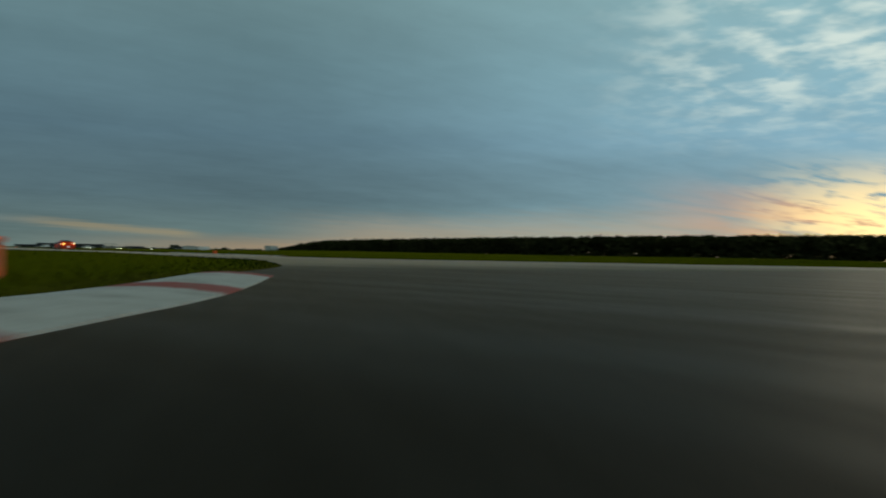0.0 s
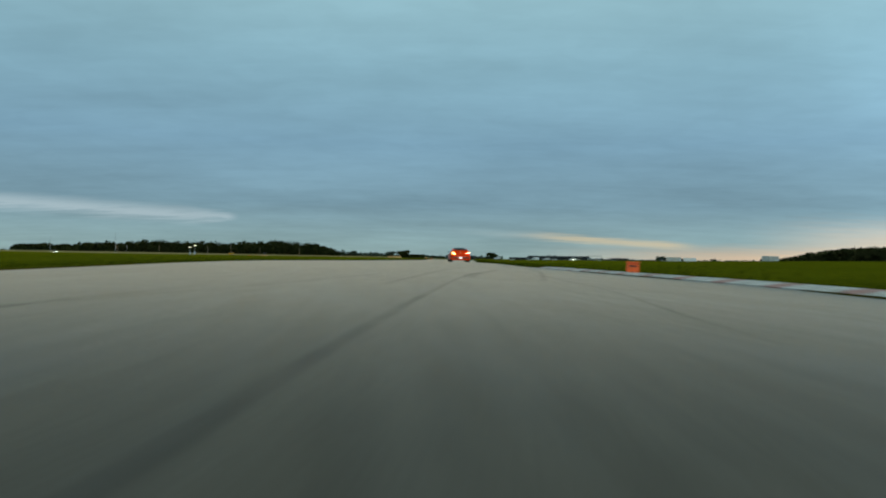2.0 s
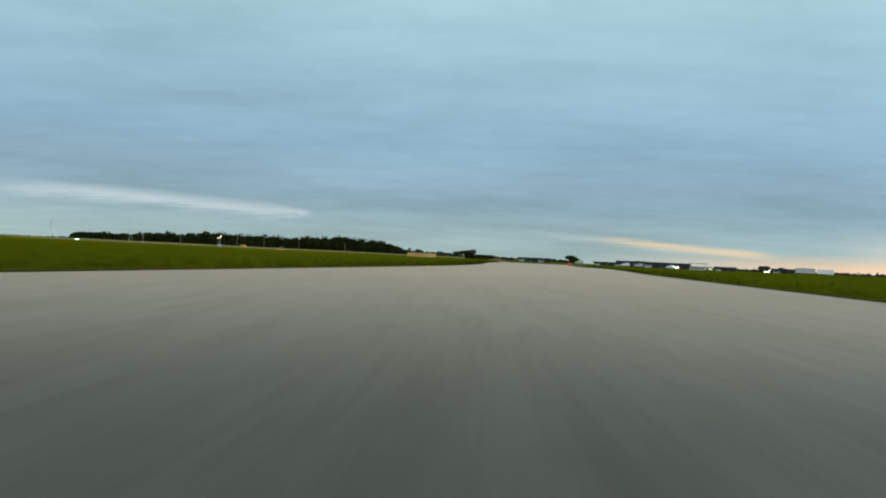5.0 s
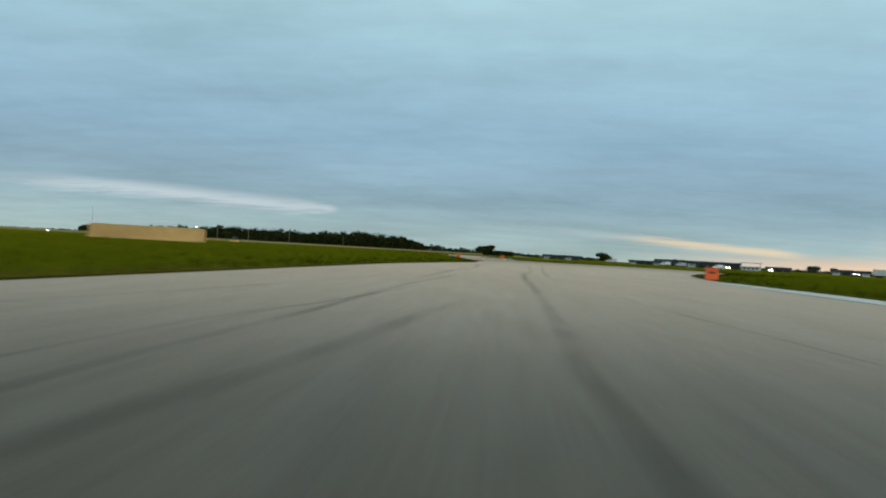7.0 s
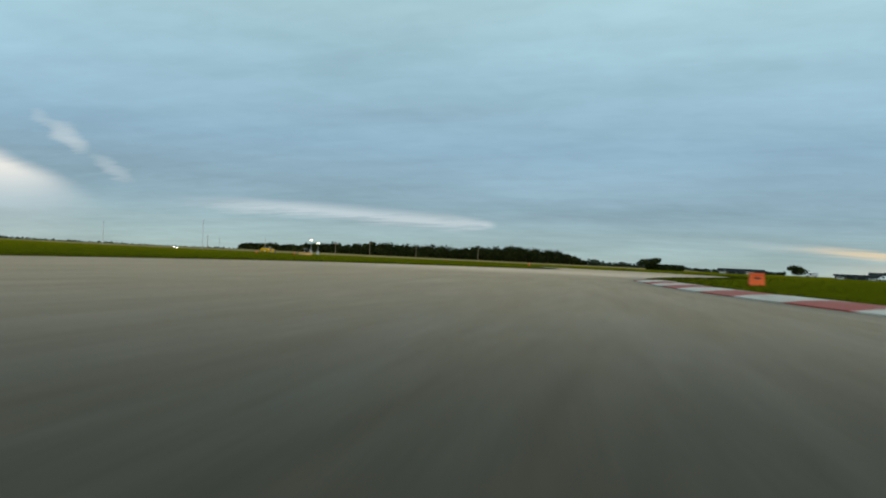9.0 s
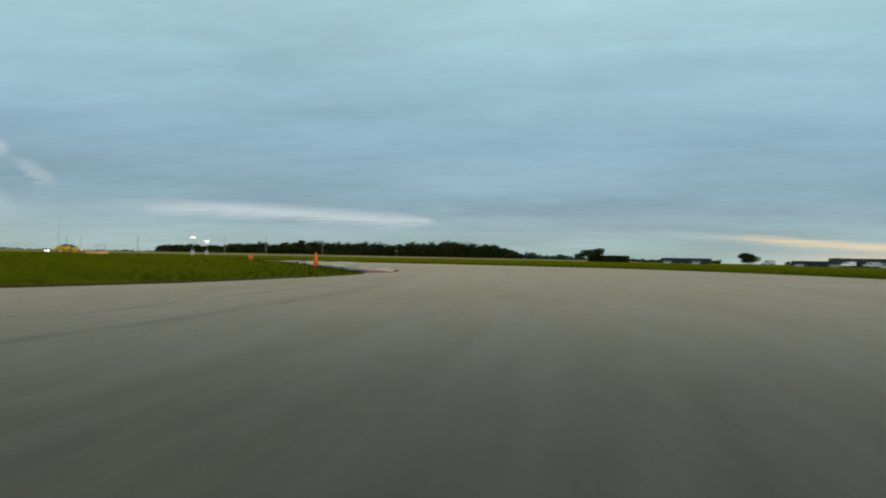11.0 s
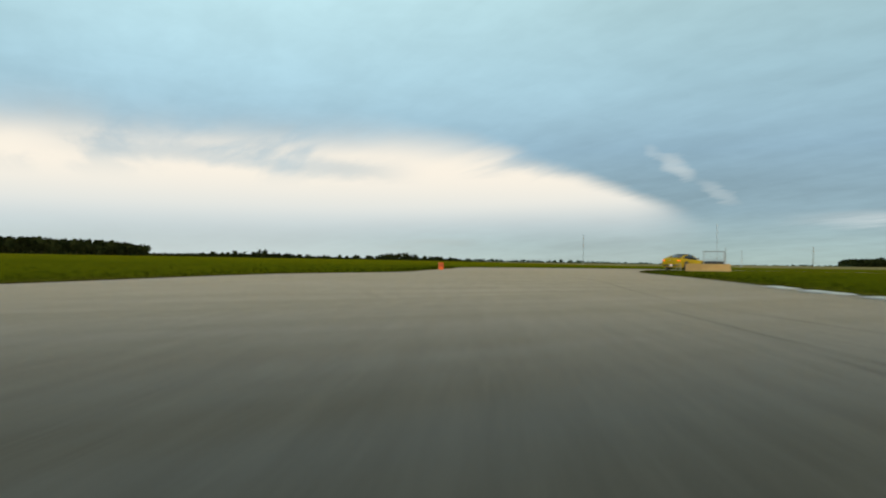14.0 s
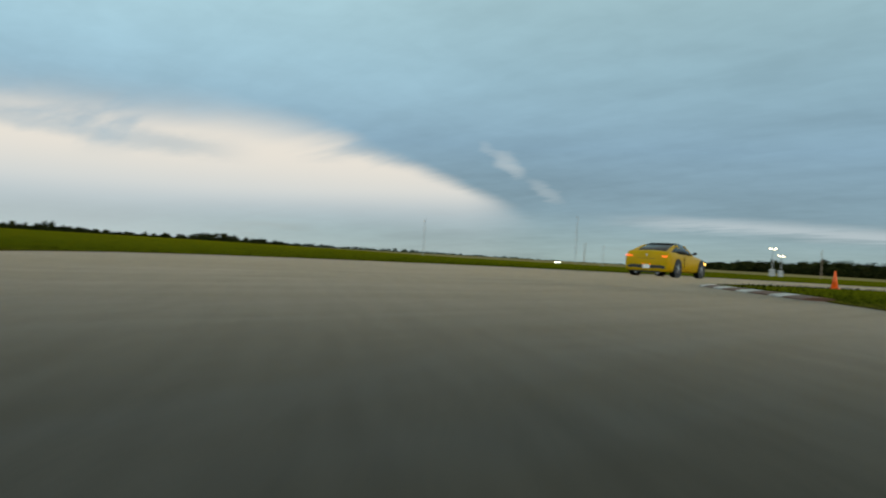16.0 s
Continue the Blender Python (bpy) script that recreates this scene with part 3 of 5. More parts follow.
def build_verge(name, line, side):
    rows, off = [], []
    for d in (0.0, 0.05, 0.25, 0.6, 1.1, 1.8, 2.8, 4.2, 5.6):
        p = offset_line(line, side * d)
        z = verge_height(d, p[:, 0], p[:, 1]) + 0.008
        if d == 0.0:
            z = np.full(len(p), -0.05)
        if d == 5.6:
            z = z - 0.12
        rows.append(np.column_stack([p, z]))
        off.append(np.full(len(p), d))
    n = len(line)
    order = (0, 1, 2, 3) if side < 0 else (3, 2, 1, 0)
    faces = []
    for j in range(len(rows) - 1):
        for i in range(n - 1):
            q = (j * n + i, (j + 1) * n + i, (j + 1) * n + i + 1, j * n + i + 1)
            faces.append(tuple(q[o] for o in order))
    sheet(name, np.concatenate(rows), faces, VERGE, "mown grass verge with a bare earth edge", "verge", attr={"off_edge": np.concatenate(off)})


def ribbon(name, points, width, mat, z, label, category, kind="structure", step=0.8):
    line = smooth_line(points, step)
    a, b = offset_line(line, width / 2), offset_line(line, -width / 2)
    n = len(line)
    v = np.concatenate([np.column_stack([q, np.full(n, z)]) for q in (a, line, b)])
    faces = [(k * n + i, (k + 1) * n + i, (k + 1) * n + i + 1, k * n + i + 1) for k in range(2) for i in range(n - 1)]
    return sheet(name, v, faces, mat, label, category, kind, {"across": np.repeat([-1.0, 0.0, 1.0], n), "along": np.tile(1 - np.abs(np.linspace(-1, 1, n)), 3)})


build_ground()
build_road()
build_verge("verge_left", left_line, 1)
build_verge("verge_right", right_line, -1)
ribbon("trim_edge_line", [(51.3, 131), (52.7, 143), (53.75, 150.5)], 0.62, EDGE_LINE, 0.004, "pale painted line along the track edge", "road marking")

# ---- tyre marks ----
# width, way
MARKS_CORNER = [
    (0.07, [(20.1, 4), (20.5, 6.2), (20.9, 8.1), (21.95, 16), (22.4, 20)]),
    (0.08, [(23.6, 15), (24, 16.8), (24.4, 18.2), (25.2, 20.5), (26.8, 26)]),
    (0.08, [(31, 34), (30.5, 29.9), (28.7, 20.4), (27.65, 16.4), (27.2, 14.5)]),
    (0.11, [(32.7, 45.2), (31.7, 40.9), (30.6, 37.5), (28.6, 30), (26.2, 20)]),
    (0.14, [(34, 47), (33.3, 41.7), (32.7, 37.4), (31, 30), (28.6, 22)]),
    (0.17, [(24.6, 20), (23.3, 13.6), (21.7, 5.1), (20.6, 0.5), (18, -6)]),
    (0.11, [(24.2, 13), (22.9, 7.7), (21.8, 3.2), (20, -2), (17, -8)]),
    (0.055, [(36.2, 62), (35.3, 57.6), (34.5, 52.3), (34.2, 50.8), (33.8, 48)]),
    (0.11, [(29.4, 29), (28.1, 24.8), (26.1, 16.8), (24.8, 11)]),
    (0.045, [(36.75, 66.5), (36.3, 63.4), (36.1, 61.5)]),
    (0.30, [(30.9, 34), (30.2, 31.3), (28.95, 27.4), (28.5, 26), (28, 23.5)]),
    (0.09, [(34.6, 49), (33.95, 45.5), (32.8, 39.7), (32.4, 38), (31.9, 35)]),
    (0.07, [(33.5, 59), (33.1, 54.7), (32.97, 51.5), (32.8, 49)]),
    (0.06, [(34.5, 72), (34.2, 67.5), (34.1, 64.8), (33.7, 61)]),
]
MARKS_STRAIGHT = [
    (0.22, [(47.2, 137.2), (46.95, 135.3), (46.02, 127.2), (45.8, 124.8), (45.6, 121)]),
    (0.12, [(46.2, 132), (45.55, 126.4), (45.45, 124.8), (45.3, 121.5)]),
    (0.06, [(45.7, 131), (45.1, 126.9), (44.93, 125.4), (44.7, 122)]),
    (0.12, [(49.9, 151.8), (48.5, 141.5), (48.1, 138.7), (47.9, 137), (47.5, 130)]),
    (0.06, [(47.4, 145.5), (46.8, 142.6), (46.4, 141), (46.1, 139.9), (45.9, 139.2), (45.4, 136.5)]),
    (0.05, [(47.7, 143), (47.1, 140.1), (46.8, 139.1), (46.6, 137.9), (46, 134)]),
    (0.09, [(48.3, 147), (47.5, 142.6), (47.1, 139.6), (46.8, 137.7), (46.2, 133)]),
    (0.14, [(47.9, 141), (47.3, 138.3), (47.1, 137.5), (46.9, 136.6), (46.3, 132)]),
    (0.05, [(49.4, 143), (49.2, 141.2), (49.15, 139.5), (49.05, 137.5)]),
]
MARKS_BEND = [
    (0.06, [(47.55, 130), (47.42, 128.4), (47.3, 127.2)]),
    (0.045, [(50.3, 162), (49.1, 155), (48.6, 151), (48.4, 149.4)]),
    (0.17, [(51.2, 166), (49.8, 159.4), (49, 152.5), (48.3, 149), (47.6, 144)]),
    (0.11, [(52, 164), (50.9, 156.9), (50, 151.2), (49.2, 147), (48.6, 142)]),
    (0.14, [(52.4, 163), (51.3, 157.2), (50.3, 151.4), (49.6, 147)]),
    (0.10, [(50.6, 184), (50.8, 178.5), (50.85, 176.6), (50.8, 174.5)]),
]
MARKS_ESSES = [
    (0.04, [(51.48, 250.93), (52.38, 247.61), (52.56, 246.82)]),
    (0.045, [(49.67, 251.89), (51.66, 247.06), (51.87, 246.52)]),
    (0.055, [(31, 276.2), (33.6, 273.7), (37, 270.3), (38.6, 268.6), (41, 266.4)]),
    (0.07, [(20, 286.8), (23.1, 284.3), (27, 280.4), (29.6, 278), (31.3, 276.8), (34, 274.6)]),
    (0.08, [(29.4, 277.6), (31.3, 276), (31.9, 275.5), (34, 273.7)]),
    (0.08, [(11, 293.6), (12.3, 292), (13.8, 290.3), (15.4, 288.8), (18, 286.5)]),
    (0.10, [(12, 294), (13.6, 292), (15, 290.4), (17, 288.6)]),
    (0.035, [(22, 278.8), (24.5, 277.9), (28.1, 276.2)]),
    (0.12, [(52.6, 241), (52.4, 237), (52.2, 233.5), (52.1, 231.2), (51.9, 229)]),
    (0.16, [(52.9, 236), (52.65, 231), (52.5, 229.9), (52.2, 227)]),
    (0.05, [(39.5, 267.5), (41.7, 266.2), (43.2, 265.3), (44.3, 264.1)]),
    (0.07, [(47.5, 256.8), (47.8, 256.3), (48.25, 255.58), (48.7, 254.9), (49.2, 254)]),
    (0.045, [(48.0, 256.4), (48.5, 255.48), (49.02, 254.58), (49.4, 253.8)]),
    (0.045, [(48.3, 256.0), (48.75, 255.23), (49.08, 254.62), (49.5, 253.8)]),
]
for i, (wide, pts) in enumerate(MARKS_CORNER + MARKS_STRAIGHT + MARKS_BEND + MARKS_ESSES):
    ribbon("trim_tyre_mark", pts, wide, RUBBER, 0.004 + 0.0005 * (i % 4), "dark tyre mark left on the asphalt", "tyre mark")


# ---- kerbs ----
def kerb(points, width, length, first_red, side, label, red_share=1, height=0.055, spaced=False, red_paint=None):
    """Painted kerb blocks along the outer line, the width going to the given side (1: to its left)."""
    line = smooth_line(points, 0.1)
    s = np.concatenate([[0], np.cumsum(np.linalg.norm(np.diff(line, axis=0), axis=1))])
    inner = offset_line(line, side * width)
    mid = offset_line(line, side * width * 0.3)
    top = empty("kerb", Matrix.Identity(4), label, "kerb", "painted kerbs along the track")
    pick = lambda arr, d: np.array([np.interp(d, s, arr[:, 0]), np.interp(d, s, arr[:, 1])])
    d, i = 0.0, 0
    while d < s[-1] - 0.25:
        red = (i % 2 == 0) == first_red
        e = min(d + length * (red_share if red else 1.0), s[-1])
        if red and spaced:
            d, i = e, i + 1
            continue
        v, f = [], []
        k = 4
        for j in range(k):
            at = d + 0.012 + (e - d - 0.024) * j / (k - 1)
            o, m, n_ = pick(line, at), pick(mid, at), pick(inner, at)
            v += [(*o, -0.02), (*o, 0.014), (*m, height * 0.75), (*((m + n_) / 2), height), (*n_, height * 0.8), (*n_, -0.02)]
        for j in range(k - 1):
            for q in range(5):
                a, b = j * 6 + q, j * 6 + q + 1
                f.append((a, b, b + 6, a + 6) if side > 0 else (a, a + 6, b + 6, b))
        f += [tuple(range(5, -1, -1)), tuple(range((k - 1) * 6, k * 6))]
        me = bpy.data.meshes.new("block")
        me.from_pydata([tuple(map(float, q)) for q in v], [], f)
        me.materials.append((red_paint or RED_KERB) if red else WHITE_KERB)
        ob = new("block", me)
        ob.parent = top
        d, i = e, i + 1
    return top


kerb([(0.6, -26.9), (2.9, -24.3), (4.8, -22.3), (7.3, -19.0)], 0.8, 2.7, False, 1, "worn white and red painted kerb beside the grass", 0.3)
kerb([(30.1, 15.5), (31.4, 22), (32.2, 28), (33.2, 35), (33.85, 39.4)], 0.55, 1.3, True, -1, "flat white and faded red painted kerb at the grass edge", 0.4, red_paint=FADED_KERB)
kerb([(50.88, 169.3), (51.02, 170.6), (51.05, 172.6), (50.85, 174.6)], 0.42, 1.9, True, 1, "white and faded red painted kerb at the corner", 0.5)
kerb([(54.7, 192), (53.8, 198), (53.6, 205)], 0.8, 1.4, False, -1, "pale painted kerb beside the grass")
APEX = [(51.55, 241.9), (51.76, 242.3), (51.8, 242.9), (51.74, 243.8), (51.58, 245.2), (51.17, 246.9), (50.3, 248.6), (49.5, 249.8), (48.8, 250.85), (48.0, 251.95), (47.1, 253.15)]
kerb(APEX, 0.50, 1.09, True, 1, "red and white striped kerb with a concrete apron", height=0.042)
ribbon("trim_earth_strip", offset_line(smooth_line(APEX + [(46.4, 254.1)], 0.5), -0.02), 0.17, EARTH, 0.006, "dark bare earth washed along the kerb foot", "earth")
kerb([(46, 268.3), (42.8, 269.8), (35.8, 275.2), (29.0, 281.6), (26, 284.8)], 0.24, 1.3, False, -1, "thin white painted blocks spaced along the track edge", 0.55, 0.02, True)
kerb([(5.08, 309.05), (4.43, 310.05), (3.53, 311.25), (2.43, 312.85), (1.93, 313.65)], 0.4, 0.62, True, -1, "white painted blocks with rusty worn gaps at the corner", 1.33, 0.05, red_paint=RUST_KERB)


def apron(name, outer, inner, z):
    a, b = smooth_line(outer, 0.6), smooth_line(inner, 0.6)
    u = np.linspace(0, 1, 30)
    pick = lambda p: np.column_stack([np.interp(u, np.linspace(0, 1, len(p)), p[:, i]) for i in (0, 1)])
    a, b = pick(a), pick(b)
    v = np.concatenate([np.column_stack([a, np.full(30, z)]), np.column_stack([b, np.full(30, z + 0.03)]), np.column_stack([b, np.full(30, -0.1)])])
    f = [(k * 30 + i, k * 30 + i + 1, (k + 1) * 30 + i + 1, (k + 1) * 30 + i) for k in range(2) for i in range(29)]
    sheet(name, v, f, CONCRETE, "pale worn concrete apron behind the kerb", "apron")


apron("pavement_apron", offset_line(smooth_line(APEX, 0.3), 0.49)[::4], offset_line(smooth_line([(51.62, 241.6), (51.25, 242.6), (50.9, 243.7), (50.1, 245.8), (48.9, 248.4), (47.2, 251), (45.5, 253.5)], 0.3), 0.12)[::4], 0.034)


# ---- markers and barriers ----
def marker_box(x, y, z, turn, w=0.36, h=0.36):
    """Orange plastic marker box with a lid rim and hand holds."""
    top = empty("marker_box", pose(x, y, z, 0, 0, turn), "bright orange plastic marker box standing on the grass", "marker box", "orange marker boxes")
    part("body", a_box(-w / 2, w / 2, -w / 2, w / 2, 0, h - 0.05, bevel=0.025), ORANGE, top)
    part("lid", a_box(-w / 2 - 0.012, w / 2 + 0.012, -w / 2 - 0.012, w / 2 + 0.012, h - 0.05, h, bevel=0.015), ORANGE, top)
    part("hand_hold", a_box(-0.07, 0.07, -w / 2 - 0.004, -w / 2 + 0.01, h * 0.55, h * 0.68, bevel=0.004), BLACK, top, "dark slot")
    return top


def traffic_cone(x, y, z, h=0.72):
    top = empty("traffic_cone", pose(x, y, z), "orange traffic cone standing on the grass", "traffic cone", "traffic cones")
    part("base", a_box(-0.25 * h, 0.25 * h, -0.25 * h, 0.25 * h, 0, 0.035, bevel=0.01), ORANGE, top)
    bm = tube(bmesh.new(), (0, 0, 0.03), (0, 0, h), 0.19 * h, 0.045 * h, 20)
    part("cone", bm, ORANGE, top, smooth=True)
    return top


def grass_z(x, y, d):
    return float(verge_height(np.array(d), np.array(x), np.array(y)))


for x, y, d, turn, w, h in ((3.95, -19.8, 1.4, -30, 0.30, 0.36), (33.0, 29.2, 0.9, -24, 0.30, 0.28), (54.35, 152.9, 0.4, -18, 0.27, 0.28), (50.0, 172.6, 0.55, 2, 0.17, 0.20),
                            (56.0, 203.4, 2.1, -8, 0.30, 0.28), (38.3, 274.4, 0.9, 27, 0.26, 0.27), (7.45, 292.55, 0.3, 60, 0.20, 0.29)):
    marker_box(x, y, grass_z(x, y, d), turn, w, h)
for x, y, d, h in ((49.15, 247.3, 0.5, 0.34), (2.6, 321.6, 1.2, 0.50)):
    traffic_cone(x, y, grass_z(x, y, d), h)


def barrier(x, y, turn, length, h, caged):
    """Tan concrete barrier block, here and there with a wire cage for the marshals' things."""
    top = empty("concrete_barrier", pose(x, y, 0.08, 0, 0, turn), "tan concrete barrier block" + (" with a wire cage on top" if caged else " on the grass"), "barrier")
    bm = a_box(-length / 2, length / 2, -0.30, 0.30, -0.1, h * 0.45, bevel=0.03)
    part("foot", bm, TAN, top)
    part("block", a_box(-length / 2, length / 2, -0.19, 0.19, h * 0.45, h, bevel=0.025), TAN, top)
    if caged:
        x0, x1, z1 = -0.2, 0.82, h + 0.66
        for px in (x0, x1):
            for py in (-0.15, 0.15):
                part("post", tube(bmesh.new(), (px, py, h), (px, py, z1), 0.014, 0.014, 8), STEEL, top)
        for py in (-0.15, 0.15):
            for pz in (h + 0.2, z1):
                part("rail", tube(bmesh.new(), (x0, py, pz), (x1, py, pz), 0.012, 0.012, 8), STEEL, top)
        bm = bmesh.new()
        for i in range(1, 14):
            u = x0 + (x1 - x0) * i / 14
            tube(bm, (u, -0.15, h + 0.2), (u, -0.15, z1), 0.004, 0.004, 4)
        part("mesh", bm, STEEL, top)
        part("roof", a_box(x0 - 0.04, x1 + 0.04, -0.2, 0.2, z1, z1 + 0.03), STEEL, top)
        part("tray", a_box(x0, x1, -0.15, 0.15, h, h + 0.14, bevel=0.02), BLACK, top, "dark bags on the block")
    return top


barrier(41.3, 154.8, 8, 2.6, 0.46, False)
barrier(8.95, 309.5, 38, 2.3, 0.37, True)


def wooden_stand(x, y, turn):
    """Small stand of two posts and two rails beside the barrier."""
    top = empty("wooden_stand", pose(x, y, 0.06, 0, 0, turn), "small pale wooden stand beside the tan barrier", "stand")
    for px in (-0.11, 0.11):
        part("post", a_box(px - 0.025, px + 0.025, -0.025, 0.025, 0, 0.40, bevel=0.006), WOOD, top)
    for pz in (0.20, 0.34):
        part("rail", a_box(-0.085, 0.085, -0.015, 0.015, pz - 0.02, pz + 0.02, bevel=0.005), WOOD, top)


wooden_stand(7.75, 308.6, 38)

# ---- masts and poles ----
def light_mast(x, y, h):
    top = empty("light_mast", pose(x, y, 0.08 + float(far_lie(x, y)), 0, 0, 20), "steel floodlight mast with lit warm lamps", "light mast", "floodlight masts")
    part("pole", tube(bmesh.new(), (0, 0, 0), (0, 0, h), 0.09, 0.06, 12), STEEL, top)
    part("cabinet", a_box(-0.5, 0.5, -0.35, 0.35, 0, 1.3, bevel=0.04), STEEL, top)
    part("crossbar", tube(bmesh.new(), (-0.9, 0, h), (0.9, 0, h), 0.04, 0.04, 8), STEEL, top)
    for i in (-0.6, 0.6):
        head = part("lamp_head", box(bmesh.new(), i * 0.65 - 0.20, i * 0.65 + 0.20, -0.12, 0.16, h - 0.14, h + 0.16, bevel=0.03), BLACK, top)
        part("lamp_glass", a_box(i * 0.65 - 0.17, i * 0.65 + 0.17, -0.135, -0.121, h - 0.11, h + 0.13), FLOOD, head, "glowing lamp glass")
    return top


light_mast(-35, 441.4, 4.9)
light_mast(-41.1, 467.4, 4.3)


def thin_pole(x, y, h, r, mat, label):
    top = empty("utility_pole", pose(x, y, 0.05 + float(far_lie(x, y))), label, "pole", "far poles")
    part("shaft", tube(bmesh.new(), (0, 0, 0), (0, 0, h), r, r * 0.7, 8), mat, top)
    part("cap", tube(bmesh.new(), (0, 0, h), (0, 0, h + 0.12), r * 0.9, r * 0.5, 8), mat, top)
    return top


for x, y, h in ((-54.2, 447.3, 5.0), (-29.4, 451.7, 5.2), (-17.2, 453.3, 5.6), (-2, 462, 5.0), (20, 470, 4.6), (-75, 445, 4.8)):
    thin_pole(x, y, h, 0.10, WOOD, "pale weathered wooden pole on the grass before the woods")


def antenna(x, y, h):
    top = empty("antenna_mast", pose(x, y, 0.05 + float(far_lie(x, y))), "thin grey lattice antenna mast", "antenna mast", "antenna masts")
    for i in range(3):
        a = i * 2.0944
        part("leg", tube(bmesh.new(), (0.16 * math.cos(a), 0.16 * math.sin(a), 0), (0.07 * math.cos(a), 0.07 * math.sin(a), h), 0.03, 0.02, 6), STEEL, top)
    bm = bmesh.new()
    for i in range(int(h / 0.8)):
        z = 0.4 + i * 0.8
        r = 0.16 - 0.09 * z / h
        for k in range(3):
            a, b = k * 2.0944, (k + 1) * 2.0944
            tube(bm, (r * math.cos(a), r * math.sin(a), z), (r * math.cos(b), r * math.sin(b), z + 0.5), 0.012, 0.012, 4)
    tagged(part("lattice", bm, STEEL, top), kind="stuff")


antenna(-101.3, 422.3, 8.0)
antenna(-75.3, 441.7, 10.6)
antenna(-70, 444, 4.6)


# ---- woods, trees and tall crop ----
def leaf_cards(rng, centres, sizes, flat=0.5):
    """Small leaf sprays: one bent quad for each centre, turned at random."""
    n = len(centres)
    a = rng.normal(size=(n, 3))
    a /= np.linalg.norm(a, axis=1)[:, None]
    b = np.cross(a, rng.normal(size=(n, 3)))
    b /= np.linalg.norm(b, axis=1)[:, None]
    s = sizes[:, None]
    v = np.stack([centres - a * s - b * s * flat, centres + a * s * 0.9 - b * s * flat * 0.8, centres + a * s + b * s * flat, centres - a * s * 0.8 + b * s * flat], 1).reshape(-1, 3)
    f = [(i * 4, i * 4 + 1, i * 4 + 2, i * 4 + 3) for i in range(n)]
    return v, f


def crown_points(rng, n, cx, cy, z0, z1, r):
    """Places in an uneven crown of several lobes."""
    lobes = 6
    lc = np.column_stack([rng.normal(0, r * 0.45, lobes), rng.normal(0, r * 0.45, lobes), rng.uniform(z0 + 0.25 * (z1 - z0), z0 + 0.8 * (z1 - z0), lobes)])
    which = rng.integers(0, lobes, n)
    d = rng.normal(size=(n, 3))
    d /= np.linalg.norm(d, axis=1)[:, None]
    rad = rng.uniform(0.55, 1.0, n)[:, None] * np.array([r * 0.62, r * 0.62, (z1 - z0) * 0.30])
    p = lc[which] + d * rad
    return p + np.array([cx, cy, 0])


def woods(name, line, heights, spacing, rows, per_tree, card, mat, label, seed, ragged=1.0):
    """A belt of trees and undergrowth, with trunks, as one mass."""
    rng = np.random.default_rng(seed)
    pts = np.array(line, float)
    s = np.concatenate([[0], np.cumsum(np.linalg.norm(np.diff(pts, axis=0), axis=1))])
    hs = np.array(heights, float)
    t = (pts[-1] - pts[0]) / np.linalg.norm(pts[-1] - pts[0])
    wave = lambda d: 1 + ragged * (0.16 * math.sin(d * 0.021 + seed) + 0.12 * math.sin(d * 0.067 + 2 * seed) + 0.08 * math.sin(d * 0.19))
    centres, sizes = [], []
    trunk_v, trunk_f = [], []
    for row in range(rows):
        d = rng.uniform(0, spacing)
        while d < s[-1]:
            back = row * spacing * 0.9 + rng.normal(0, 1.5)
            x, y = np.interp(d, s, pts[:, 0]) - t[1] * back, np.interp(d, s, pts[:, 1]) + t[0] * back
            h = np.interp(d, s, hs) * (1 + ragged * rng.uniform(-0.25, 0.08)) * wave(d)
            r = h * rng.uniform(0.34, 0.5)
            centres.append(crown_points(rng, per_tree, x, y, h * 0.05, h, r))
            sizes.append(rng.uniform(0.5, 1.25, per_tree) * card)
            k = len(trunk_v)
            w = h * 0.018
            trunk_v += [(x - w, y - w, 0), (x + w, y - w, 0), (x, y + w, 0), (x, y, h * 0.75)]
            trunk_f += [(k, k + 1, k + 3), (k + 1, k + 2, k + 3), (k + 2, k, k + 3)]
            d += spacing * rng.uniform(0.5, 1.5)
    n = int(s[-1] / spacing * per_tree * 1.7)
    d = rng.uniform(0, s[-1], n)
    h = np.interp(d, s, hs)
    back = rng.uniform(-1, rows * spacing, n)
    centres.append(np.column_stack([np.interp(d, s, pts[:, 0]) - t[1] * back, np.interp(d, s, pts[:, 1]) + t[0] * back, h * rng.uniform(0.0, 0.62, n)]))
    sizes.append(rng.uniform(0.5, 1.2, n) * card)
    all_centres = np.concatenate(centres)
    all_centres[:, 2] += far_lie(all_centres[:, 0], all_centres[:, 1])
    v, f = leaf_cards(rng, all_centres, np.concatenate(sizes), 0.7)
    k = len(v)
    trunks = np.array(trunk_v)
    trunks[:, 2] += far_lie(trunks[:, 0], trunks[:, 1])
    v = np.concatenate([v, trunks])
    f += [tuple(i + k for i in q) for q in trunk_f]
    me = bpy.data.meshes.new(name)
    me.from_pydata(v.tolist(), [], f)
    me.materials.append(mat)
    me.materials.append(BARK)
    for p in me.polygons[k // 4:]:
        p.material_index = 1
    return tagged(new(name, me), label, "woods", "", "stuff")


